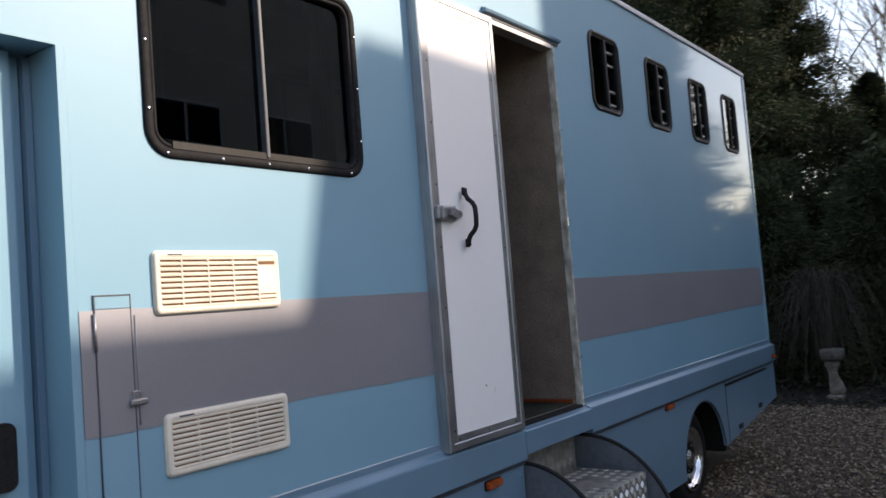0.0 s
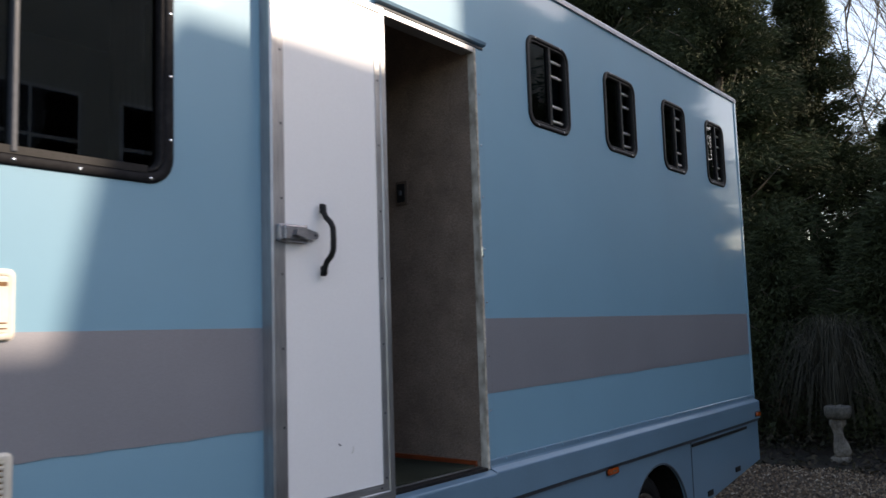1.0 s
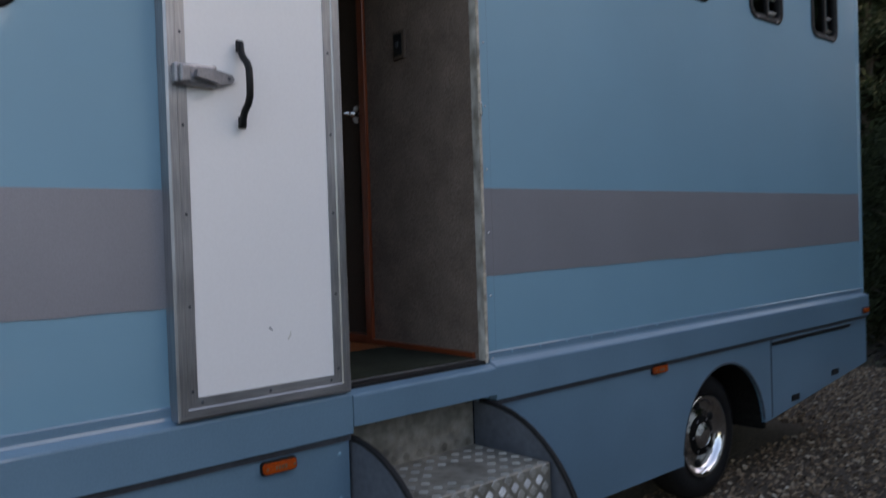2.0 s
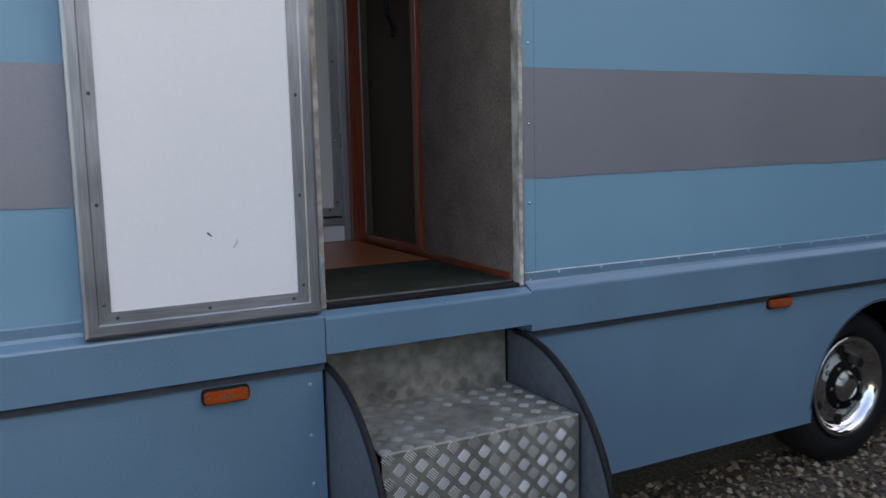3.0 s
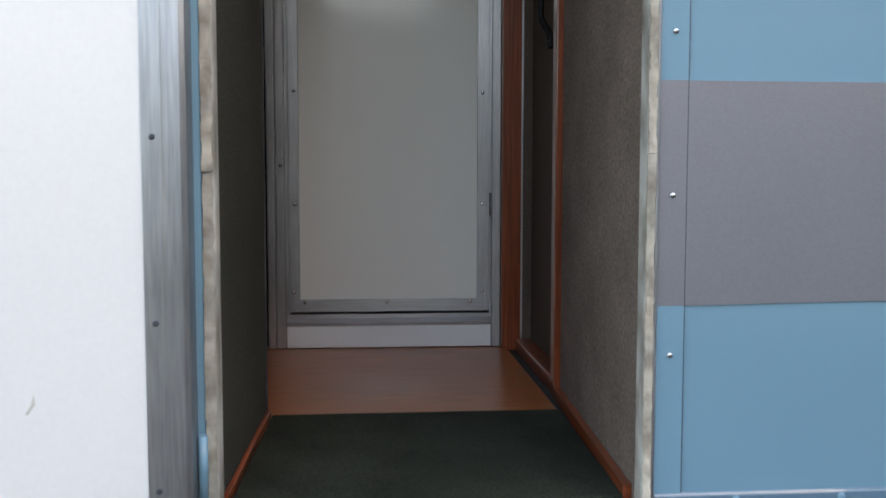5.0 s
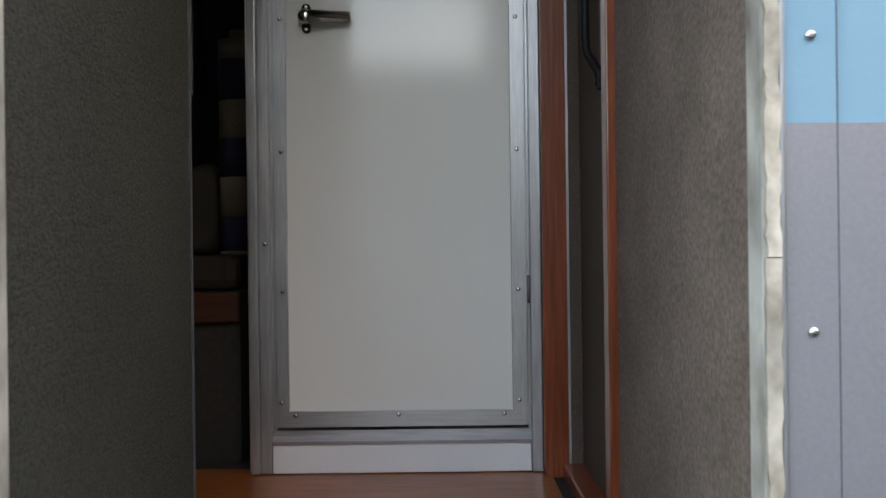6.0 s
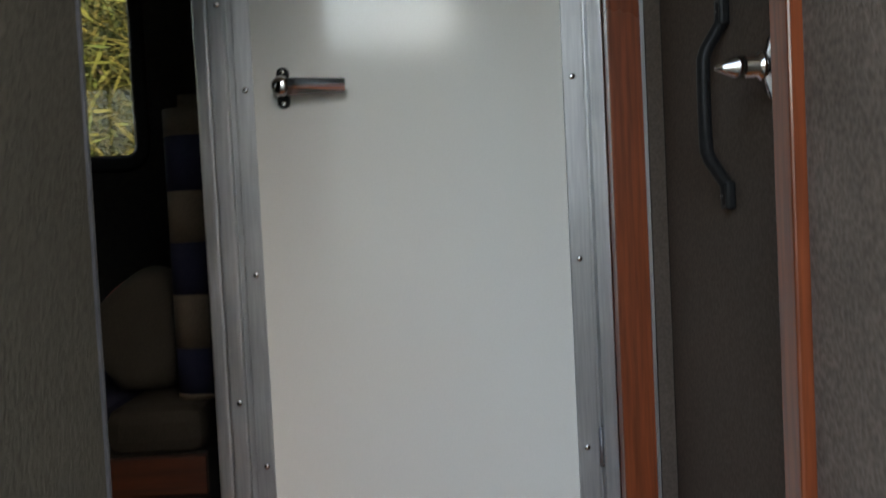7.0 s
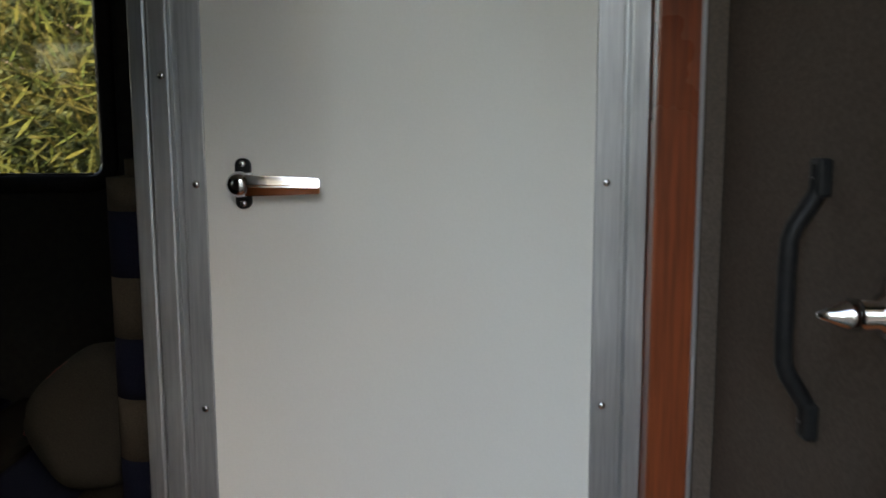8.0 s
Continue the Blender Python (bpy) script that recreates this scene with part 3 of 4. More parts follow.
def vent(y0, y1, z0, z1, control):
    v = part("vent", prism(rounded(y0, y1, z0, z1, 0.018), "x", 0.0005, 0.010), PLASTIC, lorry, "cream plastic louvred appliance vent")
    part("vent_rim", rounded_ring(y0 + 0.002, y1 - 0.002, z0 + 0.002, z1 - 0.002, 0.017, 0.02, 0.009, 0.021), PLASTIC, v)
    v.scale.x = 0.7
    right = y1 - (0.095 if control else 0.024)
    part("vent_backing", boxed(0.010, 0.0115, y0 + 0.022, right, z0 + 0.022, z1 - 0.022), SLOT, v)
    n = 9
    step = (z1 - z0 - 0.044) / n
    for k in range(n + 1):
        z = z0 + 0.022 + step * k
        part("slat", prism([(0.011, z - step * 0.27), (0.019, z - step * 0.33), (0.021, z + step * 0.05), (0.011, z + step * 0.33)], "y", y0 + 0.02, right), PLASTIC, v)
    for k in range(1, 4):
        y = y0 + (right - y0) * k / 4
        part("rib", boxed(0.011, 0.0185, y - 0.002, y + 0.002, z0 + 0.02, z1 - 0.02), PLASTIC, v)
    if control:
        part("control_cover", boxed(0.010, 0.020, right, y1 - 0.016, z0 + 0.02, z1 - 0.02, bev=0.003), PLASTIC, v)
        for za, zb in ((z1 - 0.045, z1 - 0.034), (z0 + 0.030, z0 + 0.034), (z0 + 0.044, z0 + 0.048)):
            part("cover_slot", boxed(0.020, 0.0212, right + 0.006, y1 - 0.022, za, zb), SLOT, v)
    part("maker_mark", boxed(0.0205, 0.0215, y0 + 0.045, y0 + 0.095, z1 - 0.014, z1 - 0.009), GASKET, v)


def tall_locker():
    y0, y1, z0, z1 = -2.076, -1.965, 0.98, 1.648
    d = part("slim_locker_door", boxed(0.003, 0.0045, y0 + 0.004, y1 - 0.004, 1.612, z1 - 0.004), PAINT, lorry)
    part("locker_panel", boxed(0.003, 0.0045, y0 + 0.004, y1 - 0.004, 1.276, 1.610), STRIPE, d)
    part("locker_panel", boxed(0.003, 0.0045, y0 + 0.004, y1 - 0.004, z0, 1.274), PAINT, d)
    for a, b in ((y0, y0 + 0.0022), (y1 - 0.0022, y1)):
        part("door_gap", boxed(0.0005, 0.0042, a, b, z0, z1), GASKET, d)
    part("door_gap", boxed(0.0005, 0.0042, y0, y1, z1 - 0.003, z1 + 0.001), GASKET, d)
    part("hinge", tube([(0.007, y0, 1.50), (0.007, y0, 1.60)], 0.004, 8), STEEL, d)
    part("frame_bead", tube([(0.004, y1 + 0.010, 1.29), (0.004, y1 + 0.010, 1.59)], 0.002, 8), STRIPE, d)
    bm = boxed(0.0045, 0.018, y1 - 0.022, y1 + 0.03, 1.345, 1.362, bev=0.004)
    box(bm, 0.0045, 0.012, y1 - 0.012, y1 + 0.012, 1.345, 1.385, 0.003)
    part("turn_catch", bm, STEEL, d)


def cab():
    bm = boxed(-0.17, -0.105, -3.9, -2.168, 0.45, 2.305)
    bmesh.ops.bevel(bm, geom=[e for e in bm.edges if all(v.co.x > -0.11 and v.co.y > -2.2 for v in e.verts)], offset=0.045, segments=6, affect="EDGES")
    for f in bm.faces:
        f.smooth = 0.05 < abs(f.normal.y) < 0.95
    part("cab_side", bm, PAINT, lorry)
    part("cab_gap", boxed(-0.16, -0.125, -2.166, FRONT - 0.006, 0.45, 2.305), PAINT_LOW, lorry)
    part("cab_far_side", boxed(-2.3, -2.2, -3.9, -2.17, 0.45, 2.3), PAINT, lorry)
    part("cab_floor", boxed(-2.2, -0.18, -3.9, -2.17, 0.5, 0.6), DARK, lorry)
    part("cab_handle", prism(rounded(-2.45, -2.245, 1.175, 1.345, 0.025), "x", -0.104, -0.088), BLACK, lorry, "black plastic cab door handle recess")


body()
lower_side()
marker_lamp(-0.281, 0.757, 0.02)
marker_lamp(1.80, 0.773, 0.02)
marker_lamp(4.235, 0.845, 0.044, w=0.085, h=0.04, mat=AMBER)
road_wheel(2.345)
living_window()
for a, b in STABLES:
    stable_window(a, b)
vent(-1.892, -1.42, 1.583, 1.768, True)
vent(-1.882, -1.418, 1.128, 1.305, False)
tall_locker()
cab()


# ---- the lorry: doorway, open door, step ----
def doorway():
    for y0, y1 in ((-0.006, 0.012), (0.648, 0.666)):
        bm = boxed(-0.028, 0.008, y0, y1, SILL, 2.885, bev=0.003)
        part("door_jamb", bm, JAMB, lorry, "bare aluminium jamb with cracked sealant")
    part("jamb_face", boxed(0.0005, 0.010, 0.6622, 0.6675, SILL, 2.885, bev=0.002), ALU, lorry)
    rng = random.Random(12)
    for ya, yb, xa, xb in ((0.6485, 0.6615, 0.0082, 0.0125), (-0.0055, 0.0105, 0.0082, 0.0120)):
        z = SILL + 0.002
        while z < 2.88:
            top = min(z + rng.choice((0.05, 0.14, 0.22, 0.4)) * rng.uniform(0.7, 1.3), 2.884)
            n = max(2, int((top - z) / 0.009))
            left = [(ya + rng.choice((-0.0006, 0.0, 0.0003, 0.0016)), z + (top - z) * i / n) for i in range(n + 1)]
            right = [(yb + rng.choice((-0.0018, -0.0008, 0.0, 0.0004)), z + (top - z) * i / n) for i in range(n, -1, -1)]
            bm = prism(left + right, "x", xa, xb + rng.uniform(-0.0012, 0.0012))
            part("sealant", bm, SEALANT, lorry)
            z = top + rng.choice((0.0007, 0.001, 0.0035))
    part("hinge_gap", boxed(0.0005, 0.0115, -0.0235, -0.0205, SILL, 2.885), BLACK, lorry)
    part("jamb_face", boxed(0.0005, 0.010, -0.020, -0.0065, SILL, 2.885, bev=0.002), PAINT, lorry)
    part("door_head", boxed(-0.06, 0.010, 0.0125, 0.6475, 2.862, 2.888, bev=0.003), ALU_ALONG, lorry)
    part("threshold", boxed(-0.05, 0.012, 0.0125, 0.6475, SILL - 0.005, SILL + 0.010, bev=0.003), BLACK, lorry)
    part("threshold_strip", boxed(-0.040, -0.030, 0.0125, 0.6475, SILL + 0.0102, SILL + 0.014), ALU_ALONG, lorry)
    part("striker", boxed(0.010, 0.018, 0.652, 0.664, 1.90, 1.95, bev=0.003), CHROME, lorry)
    for z in (1.05, 1.9, 2.7):
        part("door_hinge", tube([(0.016, -0.009, z - 0.05), (0.016, -0.009, z + 0.05)], 0.007, 10), PAINT, lorry)


def open_door():
    y0, y1, z0, z1 = -0.608, -0.017, 0.949, 2.87
    d = part("entrance_door", boxed(0.012, 0.050, y0 + 0.006, y1 - 0.006, z0 + 0.004, z1 - 0.004), PAINT, lorry, "white-lined entrance door in aluminium edging, folded back flat")
    part("door_panel", boxed(0.0505, 0.0555, y0 + 0.05, y1 - 0.05, z0 + 0.05, z1 - 0.05), WHITE, d, "plain white inner panel with a few scuffs")
    d.location.x = -0.010
    # edging with an outer ridge and an inner flat, mitred at the corners
    w1, w2 = 0.034, 0.062

    def rail(outer_a, outer_b, inner_a, inner_b, name, mat):
        bm = bmesh.new()
        rows = []
        for k, x in ((0.0, 0.010), (0.0, 0.060), (0.12, 0.064), (w1 / w2 - 0.06, 0.064), (w1 / w2, 0.0595), (1.0, 0.0585), (1.0, 0.050)):
            pa, pb = Vector(outer_a).lerp(Vector(inner_a), k), Vector(outer_b).lerp(Vector(inner_b), k)
            rows.append((bm.verts.new((x, *pa)), bm.verts.new((x, *pb))))
        for p, q in zip(rows, rows[1:]):
            bm.faces.new((p[0], p[1], q[1], q[0]))
        bm.faces.new([r[0] for r in rows])
        bm.faces.new([r[1] for r in rows][::-1])
        bm.faces.new((rows[-1][0], rows[-1][1], rows[0][1], rows[0][0]))
        bmesh.ops.recalc_face_normals(bm, faces=bm.faces)
        part(name, bm, mat, d)

    o = [(y0, z0), (y1, z0), (y1, z1), (y0, z1)]
    i = [(y0 + w2, z0 + w2), (y1 - w2, z0 + w2), (y1 - w2, z1 - w2), (y0 + w2, z1 - w2)]
    for k in range(4):
        rail(o[k], o[(k + 1) % 4], i[k], i[(k + 1) % 4], "edging", ALU_ALONG if k % 2 == 0 else ALU)
    for z in (1.03, 1.27, 1.53, 1.78, 2.04, 2.30, 2.56, 2.80):
        piece("screw", DULL_SCREW, at(0.0585, y0 + 0.047, z), d)
        piece("screw", DULL_SCREW, at(0.0585, y1 - 0.047, z), d)
    for y in (y0 + 0.075, (y0 + y1) / 2, y1 - 0.075):
        piece("screw", DULL_SCREW, at(0.0585, y, z0 + 0.047), d)
    # slam latch
    z = 1.92
    bm = boxed(0.060, 0.086, -0.605, -0.478, z - 0.030, z + 0.030, bev=0.008)
    box(bm, 0.070, 0.100, -0.592, -0.560, z - 0.026, z + 0.026, 0.006)
    prism([(-0.480, z - 0.024), (-0.422, z - 0.012), (-0.414, z), (-0.422, z + 0.012), (-0.480, z + 0.024)], "x", 0.060, 0.072, bm)
    prism([(-0.545, z + 0.012), (-0.478, z - 0.008), (-0.478, z - 0.022), (-0.55, z - 0.008)], "x", 0.084, 0.108, bm)
    box(bm, 0.062, 0.080, -0.487, -0.474, z - 0.03, z + 0.032, 0.003)
    part("latch", bm, STEEL, d, "grey cast slam latch").location.y = 0.012
    piece("screw", DULL_SCREW, at(0.072, -0.420, z), d)
    y = -0.390
    part("grab_handle", tube([(0.060, y, 2.030), (0.062, y, 2.004), (0.072, y, 1.985), (0.095, y, 1.965), (0.106, y, 1.945), (0.108, y, 1.905), (0.106, y, 1.867), (0.095, y, 1.847), (0.072, y, 1.827), (0.062, y, 1.808), (0.060, y, 1.784)], 0.0105, 12), BLACK, d, "black coated grab handle").location = (0.018, 0.006, 0)
    for zz in (2.018, 1.796):
        part("handle_foot", boxed(0.0555, 0.0665, y - 0.012, y + 0.012, zz - 0.018, zz + 0.018, bev=0.004), BLACK, d).location = (0.012, 0.006, 0)
    # scuffs
    part("scuff", prism([(-0.310, 1.184), (-0.298, 1.176), (-0.296, 1.178), (-0.307, 1.189)], "x", 0.0555, 0.0559), GASKET, d)
    part("scuff", prism([(-0.242, 1.142), (-0.232, 1.157), (-0.234, 1.172), (-0.237, 1.158), (-0.246, 1.144)], "x", 0.0555, 0.0558), PALE, d)


def lug_mesh(turn, mat):
    bm = bmesh.new()
    for k in range(5):
        o, h = (k - 2) * 0.0058, 0.0165 - abs(k - 2) * 0.0012
        low = [(-h, o - 0.0018), (h, o - 0.0018), (h, o + 0.0018), (-h, o + 0.0018)]
        vs = [bm.verts.new((a, b, -0.001)) for a, b in low] + [bm.verts.new((-h + 0.002, o, 0.0024)), bm.verts.new((h - 0.002, o, 0.0024))]
        for f in ((0, 1, 5, 4), (1, 2, 5), (2, 3, 4, 5), (3, 0, 4)):
            bm.faces.new([vs[q] for q in f])
    bmesh.ops.recalc_face_normals(bm, faces=bm.faces)
    bmesh.ops.rotate(bm, verts=bm.verts, matrix=Matrix.Rotation(radians(turn), 3, "Z"))
    me = bpy.data.meshes.new("lug")
    bm.to_mesh(me)
    bm.free()
    me.materials.append(mat)
    return me


def folding_step():
    y0, y1, top, fx = 0.024, 0.628, 0.633, 0.335
    s = part("step", prism([(-0.055, 0.82), (-0.050, 0.82), (-0.050, top), (fx - 0.004, top), (fx, top - 0.004), (fx, 0.30), (fx - 0.006, 0.30), (fx - 0.006, top - 0.006), (-0.055, top - 0.006)], "y", y0, y1), CHEQUER, lorry, "worn aluminium tread plate step")
    lugs = [lug_mesh(45, LUG), lug_mesh(-45, LUG)]
    worn = [lug_mesh(45, LUG_WORN), lug_mesh(-45, LUG_WORN)]
    p = 0.031
    flat, up = Matrix.Identity(4), Matrix.Rotation(radians(90), 4, "Y")
    ny = int((y1 - y0 - 0.01) / p)
    for i in range(ny):
        y = y0 + 0.016 + p * i
        for j in range(12):
            x = fx - 0.016 - p * j
            trodden = ((y - 0.33) / 0.13) ** 2 + ((x - 0.19) / 0.075) ** 2
            if (i + j) % 2 == 0 and x > -0.04 and trodden > 1:
                piece("lug", worn[i % 2], at(x, y, top - 0.0004) @ flat, s)
        for j in range(11):
            if (i + j) % 2 == 0:
                piece("lug", lugs[i % 2], at(fx + 0.0004, y, top - 0.018 - p * j) @ up, s)
    bm = bmesh.new()
    for i in range(ny):
        for j in range(2):
            if (i + j) % 2 == 0 and i > 3:
                k = len(bm.verts)
                bm.from_mesh(lugs[i % 2])
                bm.verts.ensure_lookup_table()
                bmesh.ops.transform(bm, matrix=at(-0.0496, y0 + 0.016 + p * i, top + 0.02 + p * j) @ up, verts=bm.verts[k:])
    tagged(part("riser_pattern", bm, CHEQUER, s), kind="stuff")
    for y, a, b in ((-0.002, 0.45, 0.52), (0.640, 0.485, 0.535)):
        arc = [(a * math.sin(radians(k)), 0.265 + b * math.cos(radians(k))) for k in range(0, 91, 6)]
        part("step_side", prism([(-0.06, 0.265), (-0.06, 0.265 + b)] + arc, "y", y, y + 0.012), CHEEK, s, "blue quarter-round cheek with black edging")
        part("edge_trim", tube([(-0.02, y + 0.006, 0.267 + b)] + [(u, y + 0.006, v + 0.002) for u, v in arc], 0.0105, 8), BLACK, s)
    part("step_box_back", boxed(-0.09, -0.056, -0.002, 0.668, 0.265, 0.84), DARK, s)
    part("step_corner_post", boxed(-0.05, 0.0, 0.653, 0.670, 0.265, 0.82), PAINT_LOW, s)


doorway()
open_door()
folding_step()


# ---- inside the lorry ----
FZ = 0.960
DX = -1.371


def lobby():
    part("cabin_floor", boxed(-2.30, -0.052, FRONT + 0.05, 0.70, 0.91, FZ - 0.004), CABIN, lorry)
    part("wood_floor", boxed(DX - 0.06, -0.582, -0.30, 0.648, FZ - 0.004, FZ + 0.006, bev=0.001), FLOOR, lorry, "reddish varnished wood floor")
    part("partition", prism([(-0.576, -0.046), (-0.0465, -0.046), (-0.0465, -0.0065), (-0.029, -0.0065), (-0.029, 0.002), (-0.576, 0.002)], "z", FZ, 3.28), SHADED_CARPET, lorry, "carpet-lined partition, its shade put into a darker grey")
    part("partition_edge", boxed(-0.582, -0.5765, -0.048, 0.004, FZ, 3.28), GASKET, lorry)
    part("floor_bead", boxed(-0.576, -0.065, 0.0025, 0.012, FZ, FZ + 0.022, bev=0.002), WOOD_X, lorry)
    part("lining", prism([(-0.029, 0.651), (-0.029, 0.6595), (-0.0465, 0.6595), (-0.0465, 0.720), (-0.726, 0.740), (-0.726, 0.684)], "z", FZ, 3.28), CARPET, lorry, "grey-brown carpet wall lining")
    part("floor_bead", prism([(-0.050, 0.637), (-0.050, 0.6505), (-0.726, 0.683), (-0.726, 0.667)], "z", FZ, FZ + 0.026), WOOD_X, lorry)
    part("door_post", boxed(-0.770, -0.7265, 0.668, 0.728, FZ, 3.28, bev=0.003), WOOD, lorry, "varnished reddish wooden post")
    part("door_post", boxed(DX - 0.05, -1.330, 0.6305, 0.694, FZ, 3.28, bev=0.003), WOOD, lorry, "varnished reddish wooden post")
    part("post_trim", boxed(-1.3295, -1.3255, 0.6885, 0.694, FZ, 3.28), ALU_IN, lorry)
    part("door_stop", boxed(-1.345, -1.3185, 0.6945, 0.7215, FZ, 3.28), DOORLINING, lorry)
    part("sill_rail", boxed(-1.3175, -0.7705, 0.672, 0.722, FZ, FZ + 0.040, bev=0.004), WOOD_X, lorry)
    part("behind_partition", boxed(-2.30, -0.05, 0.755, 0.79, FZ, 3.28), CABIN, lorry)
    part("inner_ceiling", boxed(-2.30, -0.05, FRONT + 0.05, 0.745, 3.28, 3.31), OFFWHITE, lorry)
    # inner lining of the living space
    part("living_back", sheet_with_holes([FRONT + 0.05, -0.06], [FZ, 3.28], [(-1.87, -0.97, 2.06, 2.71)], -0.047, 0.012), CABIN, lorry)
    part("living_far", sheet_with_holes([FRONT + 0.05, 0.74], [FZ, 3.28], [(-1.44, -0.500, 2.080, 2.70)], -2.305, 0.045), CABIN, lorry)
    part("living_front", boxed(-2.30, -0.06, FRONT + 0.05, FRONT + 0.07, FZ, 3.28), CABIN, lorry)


def side_cabin_door():
    d = part("stable_door", boxed(-1.3165, -0.7715, 0.722, 0.750, FZ + 0.002, 3.0), DOORLINING, lorry, "brown carpet-faced inner door with a black grab handle")
    x = -1.02
    bend = [(0.140, 0.714), (0.114, 0.713), (0.106, 0.709), (0.076, 0.690), (0.064, 0.686), (0.035, 0.685)]
    bend += [(-z, y) for z, y in reversed(bend)]
    part("grab_handle", tube([(x, y, 1.993 + z) for z, y in bend], 0.0095, 12), BLACK, d, "black coated grab handle")
    for z in (2.120, 1.866):
        part("handle_foot", boxed(x - 0.013, x + 0.013, 0.707, 0.7215, z - 0.020, z + 0.020, bev=0.004), BLACK, d)
        part("foot_screw", ring_lathe([(0.7075, 0.005), (0.7045, 0.0035)], (x, 0, z), "y", 8), STEEL, d)
    c = (-0.850, 0.0, 2.015)
    part("rose", ring_lathe([(0.7215, 0.044), (0.714, 0.044), (0.709, 0.039), (0.707, 0.020)], c, "y", 28), CHROME, d)
    part("knob_neck", ring_lathe([(0.708, 0.012), (0.698, 0.010), (0.696, 0.017), (0.690, 0.018), (0.687, 0.012), (0.672, 0.0125), (0.671, 0.010)], c, "y", 20), CHROME, d)
    part("knob_tip", ring_lathe([(0.671, 0.0135), (0.664, 0.014), (0.659, 0.012), (0.646, 0.006), (0.637, 0.0015)], c, "y", 20), CHROME, d, "pointed chrome knob")


def washroom_door():
    x = DX
    y0, y1, z1 = -0.097, 0.630, 2.93
    part("washroom_wall", boxed(x - 0.15, x - 0.085, y0, 0.745, FZ, 3.28), CABIN, lorry)
    part("wall_above_door", boxed(x - 0.084, x - 0.012, y0, 0.631, z1 + 0.03, 3.28), CARPET, lorry)
    d = part("washroom_door", boxed(x - 0.045, x - 0.012, -0.030, 0.594, 1.083, z1 - 0.03), ALU_IN, lorry, "grey-white inner door in aluminium edging with a chrome lever")
    part("door_panel", boxed(x - 0.0118, x - 0.006, -0.006, 0.561, 1.116, z1 - 0.06), OFFWHITE, d, "smooth grey-white panel")
    for a, b in ((-0.032, 0.001), (0.556, 0.595)):
        part("edging", boxed(x - 0.0055, x, a, b, 1.085, z1 - 0.03, bev=0.002), ALU_IN, d)
    part("edging", prism([(-0.031, 1.083), (0.594, 1.083), (0.556, 1.122), (0.001, 1.122)], "x", x - 0.0045, x + 0.0015), ALU_IN_ALONG, d)
    for z in (1.420, 1.768, 2.098, 2.44, 2.78):
        piece("screw", SCREW, at(x, -0.013, z), d)
        piece("screw", SCREW, at(x, 0.573, z), d)
    for y in (0.016, 0.272, 0.535):
        piece("screw", SCREW, at(x + 0.0015, y, 1.112), d)
    for y in (-0.018, 0.573):
        piece("screw", SCREW, at(x + 0.0015, y, 1.145), d)
    # jambs with ridges, threshold, kick board
    for a, b, c in ((-0.099, -0.073, 0.006), (-0.073, -0.043, 0.003)):
        part("jamb", boxed(x - 0.08, x + c, a + 0.0008, b, FZ + 0.007, z1 + 0.03, bev=0.004), ALU_IN, d)
    part("jamb", boxed(x - 0.08, x + 0.008, 0.602, 0.6300, FZ + 0.007, z1 + 0.03, bev=0.003), ALU_IN, d)
    part("jamb_rebate", boxed(x - 0.06, x - 0.011, -0.0425, -0.0325, FZ + 0.01, z1 + 0.02), ALU_IN, d)
    part("jamb_rebate", boxed(x - 0.06, x - 0.011, 0.5955, 0.6015, FZ + 0.01, z1 + 0.02), ALU_IN, d)
    part("door_head_rail", boxed(x - 0.08, x + 0.006, -0.0425, 0.6015, z1 - 0.025, z1 + 0.03, bev=0.003), ALU_IN_ALONG, d)
    part("threshold_rail", prism([(x - 0.05, 1.039), (x + 0.006, 1.039), (x + 0.008, 1.049), (x - 0.002, 1.062), (x - 0.002, 1.074), (x - 0.05, 1.074)], "y", -0.0425, 0.6015), ALU_IN_ALONG, d)
    part("kick_board", boxed(x - 0.05, x + 0.003, -0.042, 0.601, FZ + 0.008, 1.038, bev=0.003), WHITE, d)
    for z in (1.539, 2.25):
        piece("screw", SCREW, at(x + 0.003, -0.055, z), d)
    part("hinge", tube([(x + 0.004, 0.598, 1.385), (x + 0.004, 0.598, 1.455)], 0.004, 8), STEEL, d)
    # lever handle
    z, y = 2.099, 0.054
    part("handle_plate", prism(rounded(y - 0.011, y + 0.011, z - 0.036, z + 0.036, 0.010), "x", x - 0.006, x + 0.002), BLACK, d)
    part("handle_neck", ring_lathe([(x, 0.020), (x + 0.012, 0.019), (x + 0.026, 0.018), (x + 0.034, 0.014), (x + 0.037, 0.006)], (0, y, z), "x", 20), CHROME, d)
    bm = bmesh.new()
    prism([(x + 0.016, z - 0.016), (x + 0.016, z + 0.012), (x + 0.0325, z + 0.014), (x + 0.0358, z - 0.002), (x + 0.028, z - 0.017)], "y", y + 0.006, y + 0.112, bm)
    for v in bm.verts:
        if v.co.y > y + 0.1:
            v.co.z = z - 0.002 + (v.co.z - z) * 0.72
            v.co.x -= 0.004
    bmesh.ops.bevel(bm, geom=list(bm.edges), offset=0.0018, segments=2, affect="EDGES")
    part("lever", bm, CHROME, d, "chrome lever handle")
    for s in (-1, 1):
        part("plate_screw", ring_lathe([(x + 0.002, 0.006), (x + 0.0042, 0.004)], (0, y, z + s * 0.028), "x", 10), CHROME, d)


